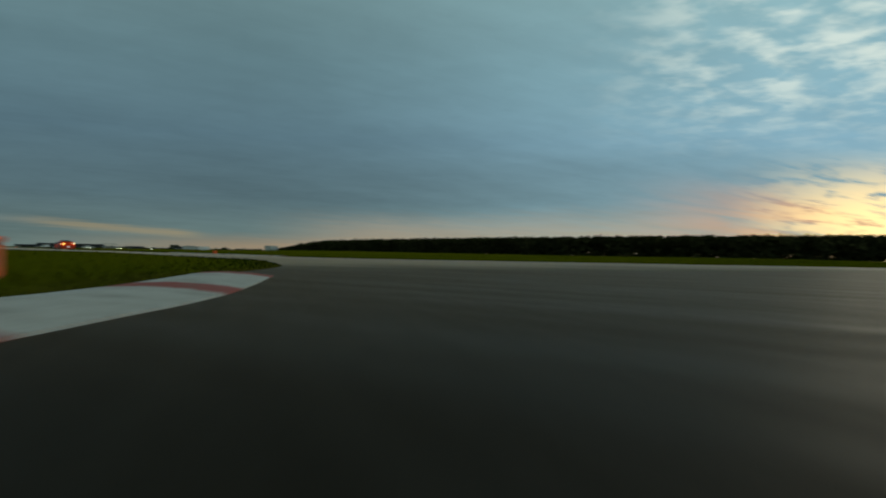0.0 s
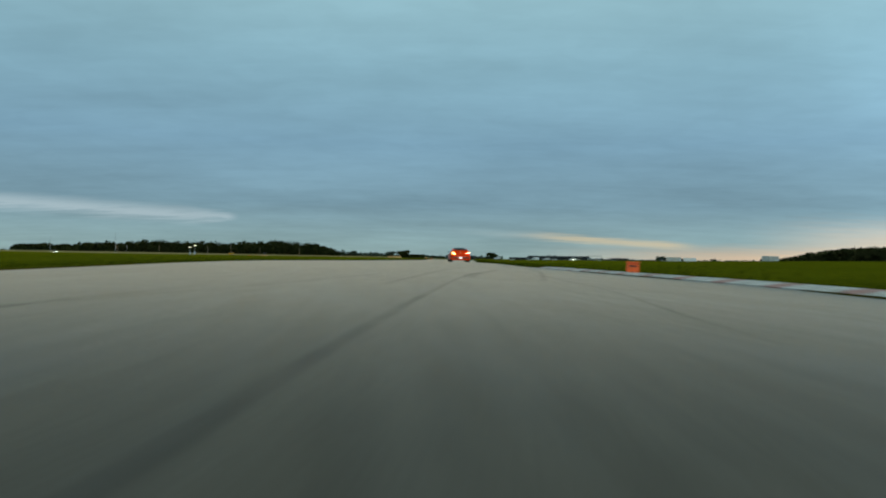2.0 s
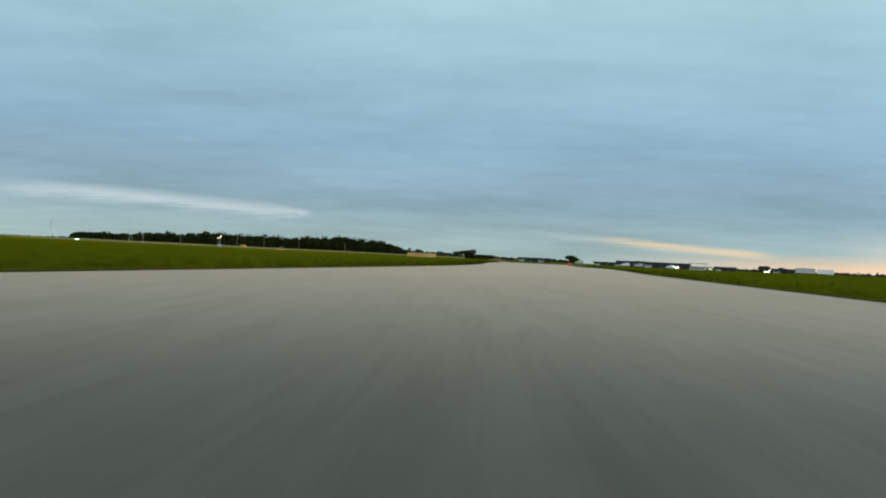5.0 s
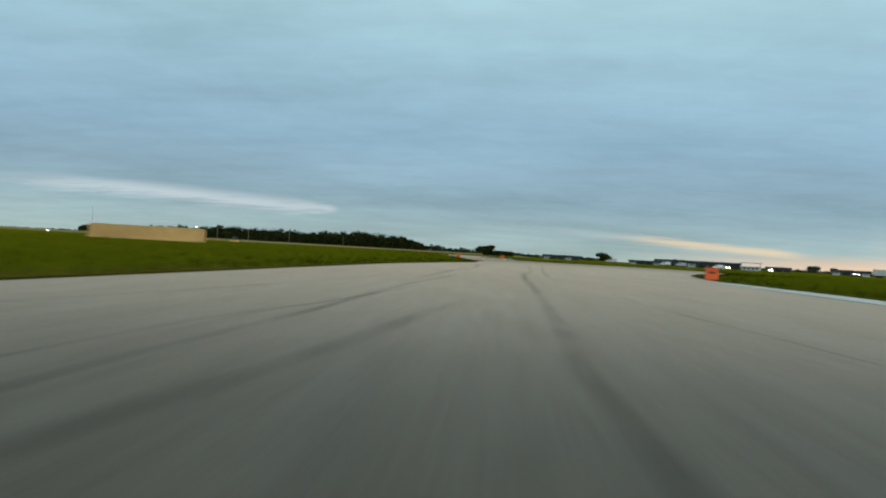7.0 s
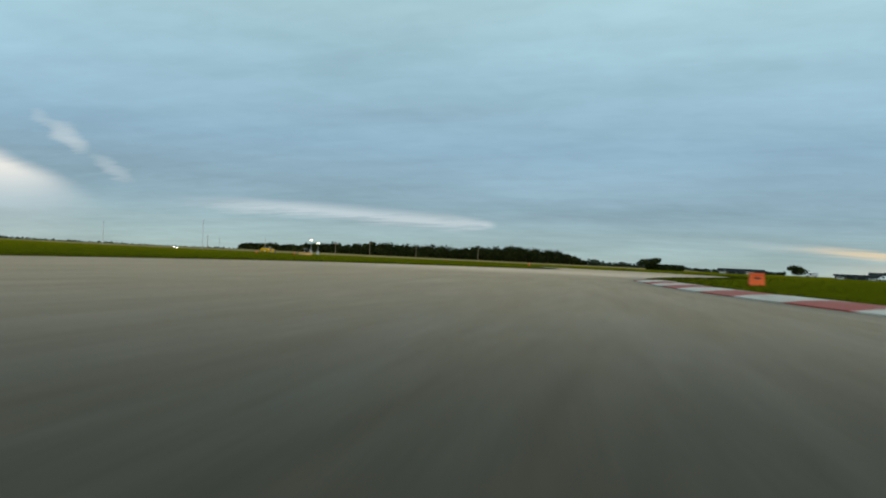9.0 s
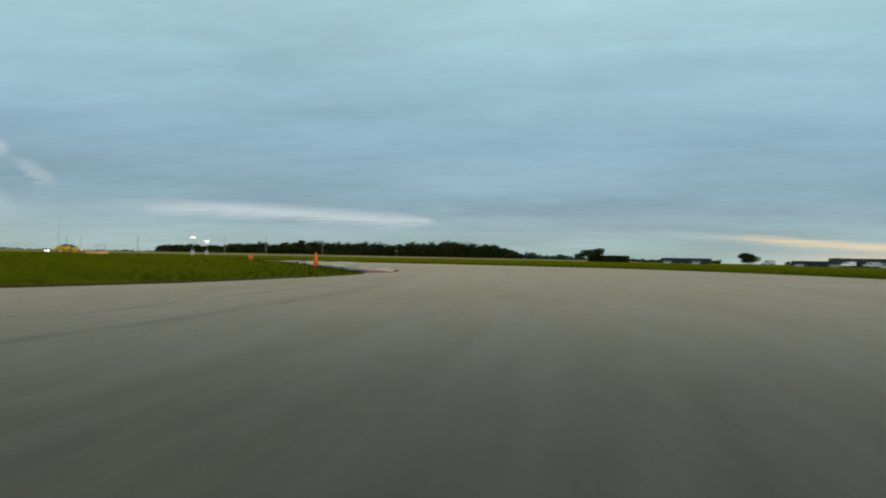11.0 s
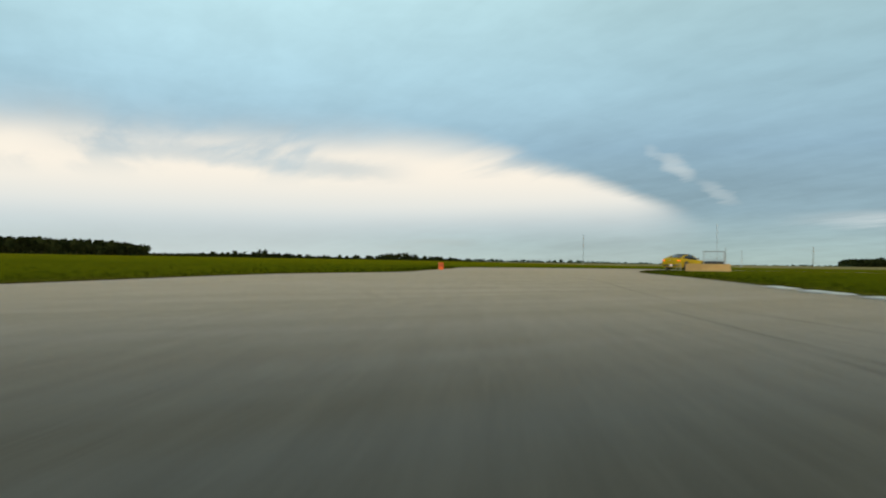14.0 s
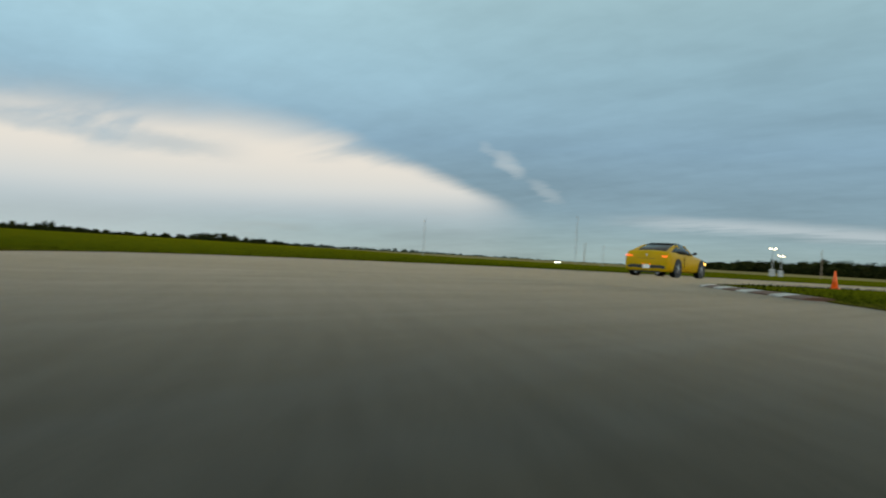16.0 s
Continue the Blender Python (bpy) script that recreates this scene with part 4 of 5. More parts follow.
woods("woods", [(-368, 1143), (-300, 1225), (-180, 1345), (-60, 1462), (60, 1590), (92, 1626)], [10, 16, 20, 26, 22, 12], 5.5, 3, 150, 1.35, LEAF, "dark green wood of mixed trees across the airfield", 3, 0.7)
woods("woods", [(-300, 225), (-302, 300), (-295, 350), (-291, 368)], [7.0, 6.7, 6.0, 4.4], 2.4, 3, 130, 0.75, LEAF, "dark dense wood beside the grass field", 4, 0.12)
woods("woods", [(-410, 395), (-400, 470), (-390, 500), (-383, 541), (-382, 547), (-377, 590), (-373, 614)], [2.6, 4.2, 2.8, 3.0, 4.8, 4.3, 2.2], 5.0, 2, 100, 0.6, LEAF, "low scattered trees and bushes along the field edge", 5)
woods("woods", [(-520, 700), (-440, 790), (-330, 870), (-250, 905)], [4.2, 3.4, 2.6, 2.2], 5.0, 2, 26, 0.9, LEAF_HAZED, "low far line of trees on the horizon", 6)
woods("woods", [(92, 1660), (200, 1640), (300, 1600), (420, 1560)], [11, 9, 7, 6], 8.0, 2, 34, 1.5, LEAF_HAZED, "broken far row of trees on the horizon", 7)
woods("woods", [(330, 1000), (480, 930), (620, 820), (760, 640), (840, 420)], [3.6, 3.0, 4.2, 3.4, 3.8], 6.0, 2, 26, 1.1, LEAF_HAZED, "low far line of trees on the horizon", 8)


def tall_crop(name, line, heights, depth, seed, label):
    """Dense stand of tall stalks with long drooping leaves, as one mass."""
    rng = np.random.default_rng(seed)
    pts = np.array(line, float)
    s = np.concatenate([[0], np.cumsum(np.linalg.norm(np.diff(pts, axis=0), axis=1))])
    n = 60000
    d = rng.uniform(0, s[-1], n)
    t = (pts[-1] - pts[0]) / np.linalg.norm(pts[-1] - pts[0])
    back = rng.uniform(0, 1, n) ** 1.5 * depth
    x = np.interp(d, s, pts[:, 0]) + t[1] * back
    y = np.interp(d, s, pts[:, 1]) - t[0] * back
    h = np.interp(d, s, np.array(heights, float)) * (1 + 0.015 * np.sin(d * 0.4) + rng.normal(0, 0.02, n))
    z = east_rise(x, y) + far_lie(x, y) - 0.1 + h * rng.uniform(0.02, 1.0, n) ** 0.7
    v, f = leaf_cards(rng, np.column_stack([x, y, z]), rng.uniform(0.35, 0.8, n), 0.35)
    me = bpy.data.meshes.new(name)
    me.from_pydata(v.tolist(), [], f)
    me.materials.append(HEDGE_LEAF)
    return tagged(new(name, me), label, "crop", "", "stuff")


tall_crop("tall_crop", [(216, 292), (205, 240), (190, 150), (176, 60), (168, -10), (166, -80)], [1.6, 5.7, 5.7, 5.4, 5.2, 5.2], 9.0, 9, "dark tall dense row of scrub beyond the grass")


def tree(x, y, h, r, n, leaf, label, seed):
    """A lone tree with a tapered trunk, limbs and a crown of leaf sprays."""
    rng = np.random.default_rng(seed)
    top = empty("tree", pose(x, y, float(far_lie(x, y))), label, "tree", "lone trees on the airfield")
    bm = bmesh.new()
    tube(bm, (0, 0, 0), (0, 0, h * 0.55), h * 0.03, h * 0.018, 8)
    for i in range(6):
        a = i * 1.05 + rng.uniform(0, 0.5)
        tube(bm, (0, 0, h * rng.uniform(0.28, 0.5)), (r * 0.7 * math.cos(a), r * 0.7 * math.sin(a), h * rng.uniform(0.6, 0.85)), h * 0.012, h * 0.004, 6)
    part("trunk", bm, BARK, top)
    v, f = leaf_cards(rng, crown_points(rng, n, 0, 0, h * 0.22, h, r), rng.uniform(0.5, 1.1, n) * h * 0.07, 0.7)
    me = bpy.data.meshes.new("crown")
    me.from_pydata(v.tolist(), [], f)
    me.materials.append(leaf)
    ob = new("crown", me)
    ob.parent = top


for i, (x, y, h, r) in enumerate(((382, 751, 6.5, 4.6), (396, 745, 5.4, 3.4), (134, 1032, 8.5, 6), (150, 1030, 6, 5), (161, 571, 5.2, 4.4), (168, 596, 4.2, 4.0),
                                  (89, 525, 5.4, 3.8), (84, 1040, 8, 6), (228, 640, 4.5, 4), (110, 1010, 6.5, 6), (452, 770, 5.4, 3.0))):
    tree(x, y, h, r, 900, LEAF if i in (4, 5, 6) else LEAF_HAZED, "dark leafy tree standing alone on the airfield", 20 + i)


def hedge_block(x, y, turn, length, h):
    rng = np.random.default_rng(77)
    n = 2600
    p = np.column_stack([rng.uniform(-length / 2, length / 2, n), rng.uniform(-1.5, 1.5, n), h * rng.uniform(0, 1, n) ** 0.8])
    v, f = leaf_cards(rng, p, rng.uniform(0.25, 0.6, n), 0.7)
    me = bpy.data.meshes.new("hedge")
    me.from_pydata(v.tolist(), [], f)
    me.materials.append(LEAF)
    ob = tagged(new("hedge", me), "dark clipped hedge across the grass", "hedge")
    ob.matrix_basis = pose(x, y, 0.05 + float(far_lie(x, y)), 0, 0, turn)


hedge_block(94, 523.5, -9, 15, 2.2)

# pale dry strip of field before the woods
sheet("field", [(-520, 560, 0.1), (-120, 640, 0.1), (160, 760, -0.7), (160, 900, 0.9), (-140, 800, 1.6), (-560, 700, 1.5)], [(0, 1, 4, 5), (1, 2, 3, 4)], STRAW,
      "pale dry strip of field before the woods", "field")


# ---- buildings and far vehicles ----
def hangar(x, y, turn, length, depth, h, bays):
    top = empty("hangar", pose(x, y, 0.05 + float(far_lie(x, y)), 0, 0, turn), "long low hangar with a dark roof and pale doors", "building")
    part("wall", a_box(-length / 2, length / 2, 0, depth, 0, h * 0.62), GREY_SIDING, top)
    bm = bmesh.new()
    v = [bm.verts.new(q) for q in ((-length / 2 - 0.6, -0.8, h * 0.6), (length / 2 + 0.6, -0.8, h * 0.6), (length / 2 + 0.6, depth + 0.6, h * 0.6), (-length / 2 - 0.6, depth + 0.6, h * 0.6),
                                   (-length / 2 - 0.6, depth / 2, h), (length / 2 + 0.6, depth / 2, h))]
    for q in ((0, 1, 5, 4), (2, 3, 4, 5), (1, 2, 5), (3, 0, 4), (3, 2, 1, 0)):
        bm.faces.new([v[i] for i in q])
    part("roof", bm, ROOF, top)
    for i in range(bays):
        c = -length / 2 + (i + 0.5) * length / bays
        d = part("door", a_box(c - length / bays * 0.36, c + length / bays * 0.36, -0.06, 0.02, 0.02, h * 0.5), ROOF if i % 3 else SIDING, top)
        part("window", a_box(c - length / bays * 0.25, c + length / bays * 0.25, -0.09, -0.05, h * 0.3, h * 0.42), WINDOW, d)
    return top


hangar(191, 508.5, -21, 40, 12, 3.3, 8)
hangar(166, 512, -17, 15, 7, 2.0, 4)
hangar(300, 560, -30, 20, 8, 3.2, 4)
hangar(248, 540, -24, 12, 6, 2.6, 3)
hangar(150, 640, -14, 24, 9, 3.0, 5)


def canopy(x, y, turn):
    top = empty("canopy_building", pose(x, y, 0.05 + float(far_lie(x, y)), 0, 0, turn), "pale two-level timing stand with a flat roof", "building")
    part("base", a_box(-4, 4, 0, 4, 0, 1.7, bevel=0.05), SIDING, top)
    part("deck", a_box(-4.4, 4.4, -0.6, 4.4, 1.7, 1.9), SIDING, top)
    for px in (-4.1, 4.1):
        for py in (-0.4, 4.1):
            part("post", a_box(px - 0.08, px + 0.08, py - 0.08, py + 0.08, 1.9, 3.4), STEEL, top)
    part("roof", a_box(-4.8, 4.8, -1.0, 4.8, 3.4, 3.75, bevel=0.04), SIDING, top)
    for i in range(4):
        part("window", a_box(-3.4 + i * 1.8, -2.2 + i * 1.8, -0.03, 0.03, 0.7, 1.4), WINDOW, top)


canopy(207.9, 486, -22)


def trailer(x, y, turn, length, h, mat, label):
    top = empty("box_trailer", pose(x, y, 0.07 + float(far_lie(x, y)), 0, 0, turn), label, "trailer", "far box trailers")
    part("box", a_box(-length / 2, length / 2, -1.2, 1.2, 0.9, h, bevel=0.05), mat, top)
    part("chassis", a_box(-length / 2 + 0.2, length / 2 - 0.2, -0.9, 0.9, 0.6, 0.88), BLACK, top)
    for px in (-length * 0.3, -length * 0.3 + 1.1):
        for py in (-1.12, 0.82):
            part("wheel", tube(bmesh.new(), (px, py, 0.45), (px, py + 0.3, 0.45), 0.45, 0.45, 16), TYRE, top)
    part("door", a_box(length / 2, length / 2 + 0.04, -1.1, 1.1, 1.0, h - 0.1), mat, top)


trailer(180, 250, 36, 9.0, 3.0, SIDING, "pale grey box trailer parked on the grass")
trailer(230, 420, -20, 8.0, 3.2, SIDING, "white box trailer parked far across the grass")
trailer(242, 424, -30, 7.0, 3.0, WHITE_PAINT, "white box trailer parked far across the grass")


# ---- cars ----
def loft(stations, closed_ring):
    """Skin over rings of points."""
    bm = bmesh.new()
    rings = [[bm.verts.new(q) for q in closed_ring(*s)] for s in stations]
    n = len(rings[0])
    for a, b in zip(rings, rings[1:]):
        for i in range(n):
            bm.faces.new((a[i], a[(i + 1) % n], b[(i + 1) % n], b[i]))
    bm.faces.new(rings[0][::-1])
    bm.faces.new(rings[-1])
    bmesh.ops.recalc_face_normals(bm, faces=bm.faces)
    return bm


def body_ring(y, w, zb, zs, tw=0.84):
    half = [(0.0, zb), (0.89 * w, zb), (0.97 * w, zb + 0.10 * (zs - zb)), (1.0 * w, zb + 0.42 * (zs - zb)), ((0.62 + 0.435 * tw) * w, zb + 0.72 * (zs - zb)), ((tw + 0.08) * w, zs - 0.06), (tw * w, zs), (0.45 * w, zs + 0.025)]
    r = [(x, y, z) for x, z in half] + [(0, y, zs + 0.035)] + [(-x, y, z) for x, z in half[:0:-1]]
    return r


def cabin_ring(y, zb, zt, wb, wt):
    return [(wb, y, zb), (wb - 0.35 * (wb - wt), y, zb + 0.5 * (zt - zb)), (wt, y, zt - 0.04), (wt * 0.8, y, zt), (-wt * 0.8, y, zt), (-wt, y, zt - 0.04),
            (-wb + 0.35 * (wb - wt), y, zb + 0.5 * (zt - zb)), (-wb, y, zb)]


def slab(points, y0, y1):
    """A flat outline in x and z, given depth along y."""
    bm = bmesh.new()
    a = [bm.verts.new((x, y0, z)) for x, z in points]
    b = [bm.verts.new((x, y1, z)) for x, z in points]
    bm.faces.new(a)
    bm.faces.new(b[::-1])
    for i in range(len(a)):
        bm.faces.new((a[i - 1], b[i - 1], b[i], a[i]))
    bmesh.ops.recalc_face_normals(bm, faces=bm.faces)
    return bm


def disc(x, y, z, r, depth, axis="y", sides=20):
    d = {"y": (0, depth, 0), "x": (depth, 0, 0)}[axis]
    return tube(bmesh.new(), (x, y, z), (x + d[0], y + d[1], z + d[2]), r, r, sides)


def wheel(top, x, y, r, out):
    w = part("wheel", disc(x - 0.10 * out, y, r, r, 0.20 * out, "x", 28), TYRE, top, "black tyre")
    bm = disc(x + 0.085 * out, y, r, r * 0.68, 0.02 * out, "x", 24)
    for i in range(5):
        a = i * 1.2566
        tube(bm, (x + 0.112 * out, y, r), (x + 0.108 * out, y + r * 0.62 * math.cos(a), r + r * 0.62 * math.sin(a)), 0.035, 0.03, 6)
    part("rim", bm, RIM, w, "silver alloy rim")


def car(name, m, paint, label, L=4.55, W=1.73, H=1.41, wing=False, lights="tail", roof_dark=True, group=""):
    """A two-door coupe; the tail at y = 0, the nose at y = L."""
    top = empty(name, m, label, "car", group)
    w, k = W / 2, H / 1.41
    up = 0.20 if wing else 0.0
    body = [(0.00, 0.88 * w, 0.24, 0.78), (0.03, 0.94 * w, 0.20, 0.92 + up * 0.8), (0.10, 0.975 * w, 0.19, 1.0 + up), (0.35, 0.99 * w, 0.19, 1.03 + up), (0.8, w, 0.20, 1.02 + up * 0.5), (1.4, w, 0.20, 0.97), (2.4, 0.995 * w, 0.20, 0.94),
            (3.1, 0.995 * w, 0.20, 0.91), (3.6, 0.985 * w, 0.21, 0.87), (4.05, 0.95 * w, 0.22, 0.80), (4.32, 0.86 * w, 0.24, 0.71), (4.48, 0.72 * w, 0.28, 0.62), (4.55, 0.52 * w, 0.34, 0.54)]
    f = L / 4.55
    part("body", loft([(y * f, a, b - (0.05 if wing else 0.0), c * k, 0.61 if wing and y < 0.5 else 0.84) for y, a, b, c in body], body_ring), paint, top, smooth=True)
    cab = [(0.42, 0.99, 1.03, 0.78 * w, 0.66 * w), (0.75, 0.98, 1.17, 0.83 * w, 0.66 * w), (1.15, 0.97, 1.31, 0.85 * w, 0.645 * w), (1.55, 0.95, 1.395, 0.86 * w, 0.635 * w), (2.0, 0.94, 1.41, 0.86 * w, 0.635 * w),
           (2.35, 0.93, 1.36, 0.86 * w, 0.64 * w), (2.75, 0.91, 1.15, 0.85 * w, 0.67 * w), (3.10, 0.88, 0.95, 0.82 * w, 0.68 * w)]
    tall = 1.03 if wing else 1.0
    cab = [(y * f, b * k, t * k * tall, p, q) for y, b, t, p, q in cab]
    part("windows", loft(cab, cabin_ring), GLASS, top, "dark tinted windows", True)
    # roof skin over the cabin and pillars down to the body
    rs = [c for c in cab if 1.1 * f < c[0] < 2.4 * f]
    bm = bmesh.new()
    rows = [[bm.verts.new((x, c[0], z)) for x, z in ((-c[4] - 0.006, c[2] - 0.06), (-c[4] * 0.8, c[2] + 0.007), (0, c[2] + 0.014), (c[4] * 0.8, c[2] + 0.007), (c[4] + 0.006, c[2] - 0.06))] for c in rs]
    for a, b in zip(rows, rows[1:]):
        for i in range(4):
            bm.faces.new((a[i], a[i + 1], b[i + 1], b[i]))
    bmesh.ops.solidify(bm, geom=bm.faces[:], thickness=0.012)
    part("roof", bm, BLACK if roof_dark else paint, top, "dark roof" if roof_dark else "", True)
    for s in (-1, 1):
        for lo, hi, wide in (((0.30 * f, 0), (1.2 * f, 2), 0.075), ((3.06 * f, 7), (2.3 * f, 5), 0.045)):
            a = cab[lo[1]]
            b = cab[hi[1]]
            part("pillar", tube(bmesh.new(), (s * (a[3] - 0.01), lo[0], a[1] - 0.02), (s * (b[4] + 0.005), hi[0], b[2] - 0.05), wide, wide * 0.8, 8), paint, top)
        part("pillar", tube(bmesh.new(), (s * 0.80 * w, 1.35 * f, 0.96 * k), (s * 0.66 * w, 1.42 * f, 1.33 * k), 0.04, 0.04, 8), paint, top)
        mi = part("mirror", a_box(s * (w + 0.01) - 0.07, s * (w + 0.01) + 0.07, 2.62 * f, 2.74 * f, 0.97 * k, 1.09 * k, bevel=0.03), BLACK, top, "black door mirror")
        part("arm", a_box(min(s * 0.8 * w, s * (w + 0.04)), max(s * 0.8 * w, s * (w + 0.04)), 2.66 * f, 2.70 * f, 0.99 * k, 1.03 * k), BLACK, mi)
        part("door", a_box(s * w - 0.008, s * w + 0.008, 1.55 * f, 1.562 * f, 0.34, 0.88 * k), BLACK, top, "dark door gap")
        for y in (0.92 * f, 3.60 * f):
            part("wheel_arch", disc(s * (w - 0.03), y, 0.33, 0.37, s * 0.036, "x", 28), BLACK, top, "black wheel arch")
            wheel(top, s * (w - 0.12), y, 0.315, s)
    # tail
    smile = [(-0.84, 0.33), (-0.72, 0.295), (-0.55, 0.315), (-0.3, 0.30), (0.3, 0.30), (0.55, 0.315), (0.72, 0.295), (0.84, 0.33), (0.80, 0.39), (0.62, 0.425), (0.3, 0.42), (-0.3, 0.42), (-0.62, 0.425), (-0.80, 0.39)]
    part("bumper_insert", slab([(px * w, pz) for px, pz in smile], -0.012, 0.05), INSERT if wing else BLACK, top, "dark curved bumper insert")
    if wing:
        for s in (-1, 1):
            vent = slab([(s * px * w, pz) for px, pz in ((0.44, 0.322), (0.60, 0.328), (0.74, 0.318), (0.76, 0.37), (0.62, 0.405), (0.46, 0.395))], -0.018, 0.02)
            part("vent", vent, BLACK, top, "black bumper vent")
            part("reflector", a_box(s * 0.50 * w - 0.05, s * 0.50 * w + 0.05, -0.022, 0.0, 0.448, 0.462, bevel=0.004), REFLECTOR, top, "pale bumper reflector")
    part("diffuser", a_box(-0.60 * w, 0.60 * w, 0.02, 0.30, 0.15, 0.22, bevel=0.02), BLACK, top, "black underside")
    if lights == "tail":
        for s in (-1, 1):
            part("plate_lamp", a_box(s * 0.13 - 0.025, s * 0.13 + 0.025, -0.03, 0.0, 0.445, 0.458, bevel=0.005), TAIL, top, "small glowing plate lamp")
    # the winged car's plate glows by itself in place of plate-lamp light
    part("plate", a_box(-0.14, 0.14, -0.028, -0.014, 0.29, 0.43, bevel=0.004), PLATE_GLOW if wing else PLATE, top, "white number plate")
    # a black strip stands in for the shade inside the boot recess
    part("recess_shade", a_box(-0.40 * w, 0.40 * w, -0.004, 0.03, 0.70 * k, 0.73 * k, bevel=0.008), BLACK, top, "black strip for the shade in the boot recess")
    part("badge", disc(0, 0.015, 0.86 * k + (0.07 if wing else 0.0), 0.047 if wing else 0.036, -0.03, "y", 16), BADGE if wing else RIM, top, "dull round badge")
    for s in (-1, 1):
        part("exhaust", disc(s * 0.42, 0.0, 0.125, 0.028, 0.16, "y", 14), RIM, top, "chrome exhaust tip")
        if lights == "tail" and not wing:
            part("tail_light", a_box(min(s * 0.60 * w, s * 0.90 * w), max(s * 0.60 * w, s * 0.90 * w), -0.01, 0.09, 0.765 * k, 0.865 * k, bevel=0.035), TAIL, top, "wide lit red tail light")
            round_lamps = ()
        else:
            round_lamps = ((0.77 * w, 0.068), (0.55 * w, 0.050))
        for px, r in round_lamps:
            z = (0.815 if px > 0.6 * w else 0.80) * k + (0.045 if wing else 0.0)
            lens = part("tail_light", disc(s * px, 0.075, z, r, -0.09, "y", 24), TAIL, top, "round lit red tail light")
            if lights == "tail" and wing:
                part("bulb", disc(s * px, -0.016, z, r * 0.68, -0.006, "y", 20), TAIL_HOT, lens, "glowing bulb")
        inner, lamp_low, lamp_high = (0.42, 0.50, 0.72) if lights == "head" else (0.52, 0.56, 0.68)
        part("headlight", a_box(min(s * inner * w, s * 0.86 * w), max(s * inner * w, s * 0.86 * w), 4.28 * f, 4.48 * f, lamp_low * k, lamp_high * k, bevel=0.03), HEAD if lights == "head" else AMBER, top, "lit headlight")
    part("grille", a_box(-0.45 * w, 0.45 * w, 4.50 * f, 4.57 * f, 0.34 * k, 0.46 * k, bevel=0.02), BLACK, top, "black grille")
    if wing:
        part("indicator", a_box(-0.86 * w, -0.50 * w, -0.03, 0.04, 0.79 * k + 0.02, 0.86 * k + 0.05, bevel=0.02), INDICATOR, top, "lit amber indicator")
        part("aerial", tube(bmesh.new(), (0, 1.2 * f, 1.30 * k), (0, 1.12 * f, 1.30 * k + 0.12), 0.008, 0.004, 6), BLACK, top, "short black roof aerial")
        wg = part("wing", a_box(-0.66 * w, 0.66 * w, -0.03, 0.24, 1.026, 1.058, bevel=0.014), BLACK, top, "black boot wing")
        for s in (-1, 1):
            part("wing_end", a_box(s * 0.64 * w - 0.03, s * 0.64 * w + 0.03, 0.0, 0.24, 0.93, 1.045, bevel=0.015), paint, wg)
    return top


car("coupe", pose(38.27, 76.3, 0.0, 0, 0, -7), RED_PAINT, "bright orange-red coupe with a black wing and lit tail lights", W=1.71, H=1.167, wing=True)
car("coupe", pose(-4.5, 324.9, 0.0, 0, 0, 2), YELLOW_PAINT, "golden yellow sports coupe with lit tail lights on the track", L=4.2, W=1.76, H=1.29, roof_dark=True)
for x, y, z, turn, paint, name in ((181, 448, 0.1, 157, SILVER_PAINT, "silver"), (190, 430, 0.1, 157, WHITE_PAINT, "white"), (170, 340, 0.1, 155, DARK_PAINT, "dark blue"), (-131, 526, 0.1, 211, SILVER_PAINT, "pale grey")):
    car("coupe", pose(x, y, z + float(far_lie(x, y)), 0, 0, turn), paint, name + " coupe with bright headlights far across the grass", lights="head", roof_dark=False, group="cars with headlights across the grass")


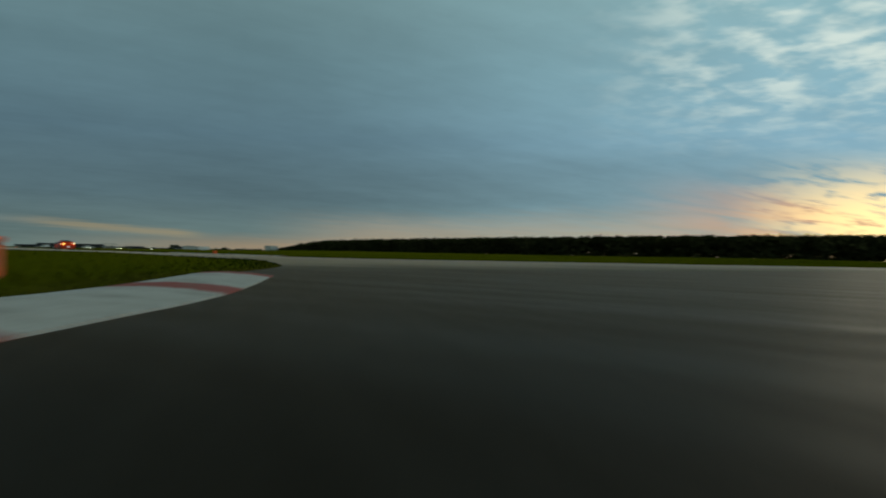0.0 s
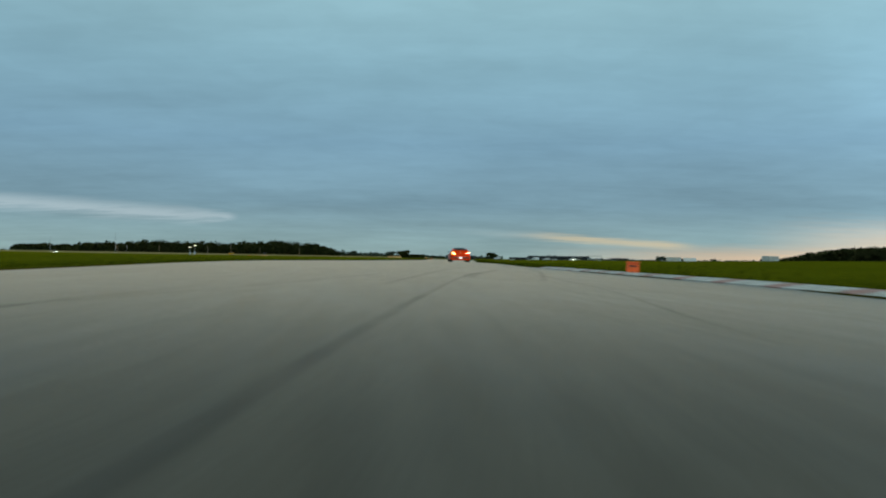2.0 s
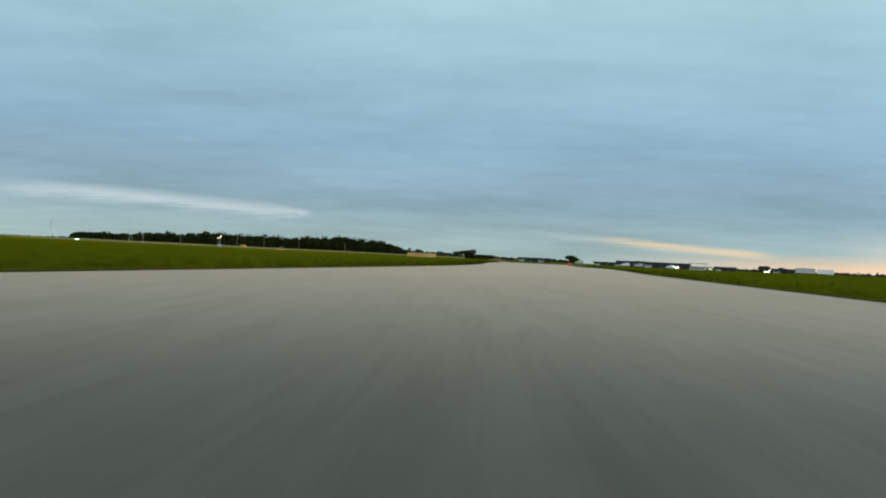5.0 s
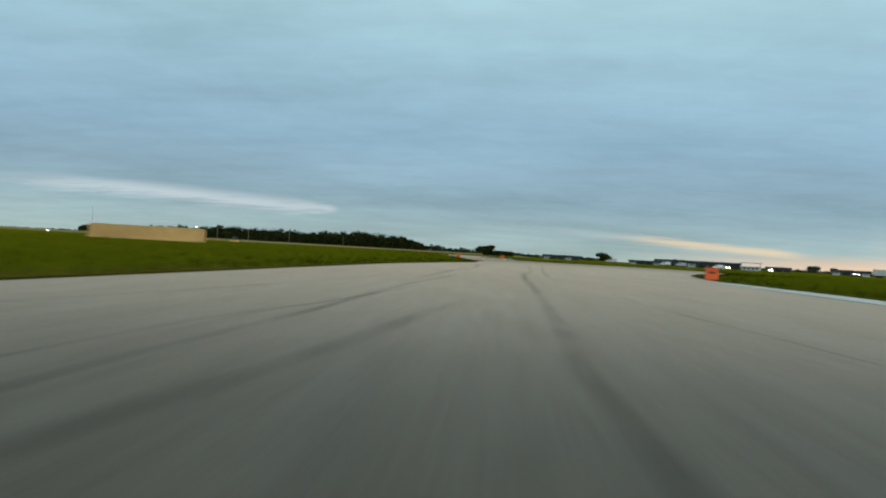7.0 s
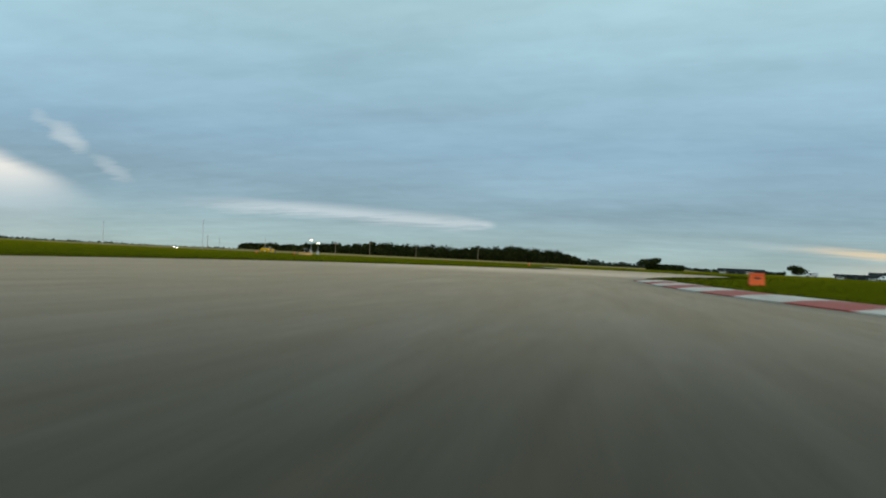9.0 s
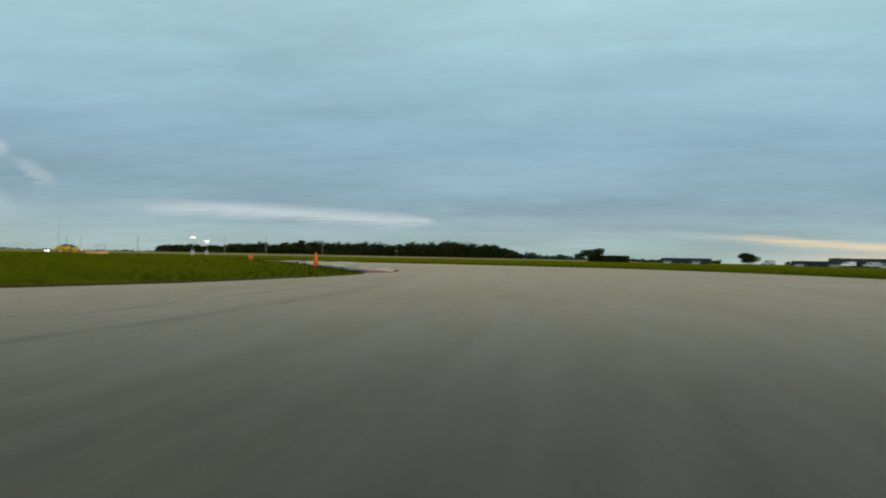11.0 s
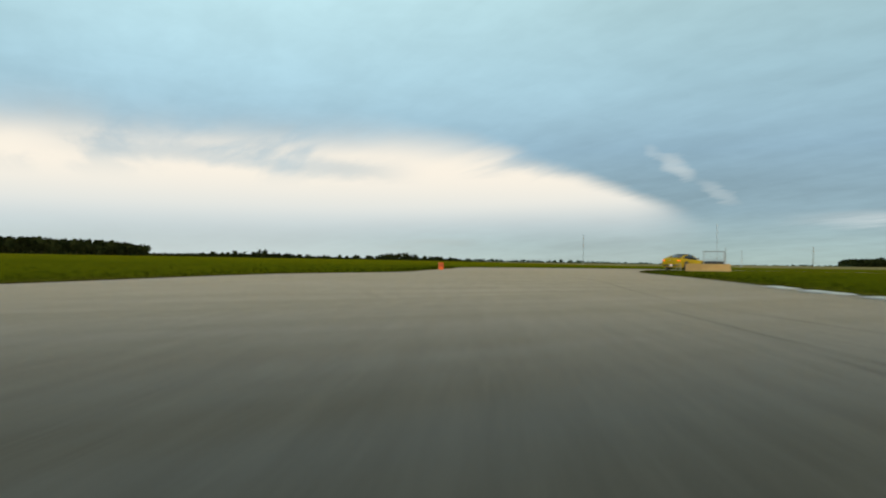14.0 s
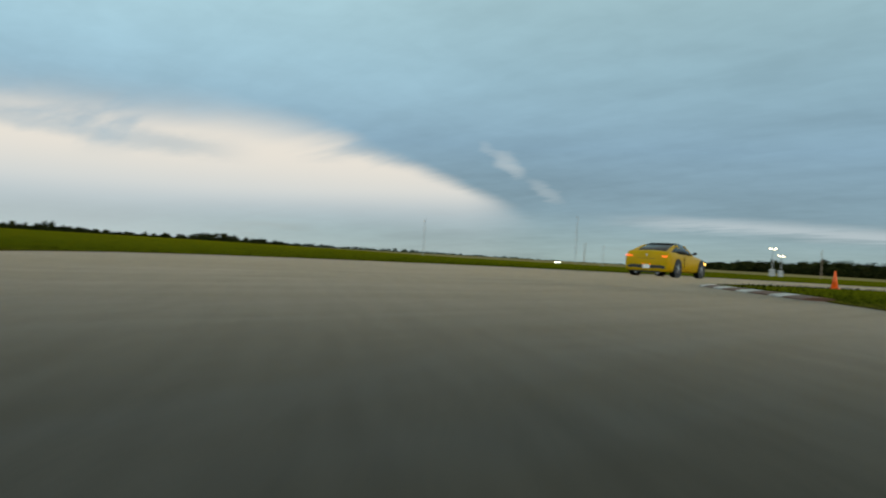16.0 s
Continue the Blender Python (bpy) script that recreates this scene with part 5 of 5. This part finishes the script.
def van(x, y, turn, paint, label, L=4.9, W=1.9, H=1.95):
    """A parked van seen from far off: body with a sloped nose, windows and wheels."""
    top = empty("parked_van", pose(x, y, 0.1 + float(far_lie(x, y)), 0, 0, turn), label, "van", "vans parked by the hangar")
    w = W / 2
    side = [(0.0, 0.45), (L, 0.45), (L, 0.95), (L - 0.75, 1.15), (L - 1.5, H), (0.1, H), (0.0, H - 0.2)]
    bm = bmesh.new()
    a, b = [[bm.verts.new((px, y_, z)) for y_, z in side] for px in (-w, w)]
    bm.faces.new(a)
    bm.faces.new(b[::-1])
    for i in range(len(a)):
        bm.faces.new((a[i - 1], b[i - 1], b[i], a[i]))
    bmesh.ops.recalc_face_normals(bm, faces=bm.faces)
    part("body", bm, paint, top)
    for s in (-1, 1):
        part("window", a_box(s * w - 0.01, s * w + 0.01, L - 2.4, L - 1.45, 1.2, H - 0.25), GLASS, top, "dark side window")
        for y_ in (0.9, L - 0.9):
            part("wheel", disc(s * (w - 0.2), y_, 0.34, 0.34, s * 0.22, "x", 18), TYRE, top, "black tyre")


for x, y, turn, paint, name in ((176.5, 505, 66, WHITE_PAINT, "white"), (183.5, 503, 72, SILVER_PAINT, "silver grey"), (199.5, 497, 64, WHITE_PAINT, "white"), (214, 489, 70, WHITE_PAINT, "white"), (154, 519, 75, SILVER_PAINT, "silver grey")):
    van(x, y, turn, paint, name + " van parked before the low hangar")


# ---- grass blades along the nearer verges ----
def grass_blades():
    rng = np.random.default_rng(11)
    base = []
    for line, side in ((left_line, 1), (right_line, -1)):
        keep = (line[:, 1] > -40) & (line[:, 1] < 335) & (line[:, 0] < 68) & (line[:, 0] > -12)
        idx = np.nonzero(keep)[0]
        n = 30000
        i = rng.choice(idx, n)
        d = 0.06 + rng.exponential(0.9, n)
        t = np.gradient(line, axis=0)
        t /= np.linalg.norm(t, axis=1)[:, None]
        nrm = np.stack([-t[:, 1], t[:, 0]], 1) * side
        p = line[i] + nrm[i] * d[:, None] + t[i] * rng.uniform(-0.6, 0.6, n)[:, None]
        base.append(np.column_stack([p, verge_height(d, p[:, 0], p[:, 1]) + 0.005, np.clip(d, 0, 3)]))
    b = np.concatenate(base)
    n = len(b)
    a = rng.uniform(0, 2 * np.pi, n)
    w = rng.uniform(0.006, 0.014, n)
    h = rng.uniform(0.03, 0.085, n) * np.clip(0.5 + b[:, 3], 0.5, 1.1)
    dx, dy = np.cos(a) * w, np.sin(a) * w
    lean = rng.normal(0, 0.03, (n, 2))
    v = np.stack([np.column_stack([b[:, 0] - dx, b[:, 1] - dy, b[:, 2]]), np.column_stack([b[:, 0] + dx, b[:, 1] + dy, b[:, 2]]), np.column_stack([b[:, 0] + lean[:, 0], b[:, 1] + lean[:, 1], b[:, 2] + h])], 1)
    me = bpy.data.meshes.new("grass")
    me.from_pydata(v.reshape(-1, 3).tolist(), [], [(3 * i, 3 * i + 1, 3 * i + 2) for i in range(n)])
    me.materials.append(BLADE)
    tagged(new("grass", me), "short green grass blades along the track edge", "grass", "", "stuff")


grass_blades()
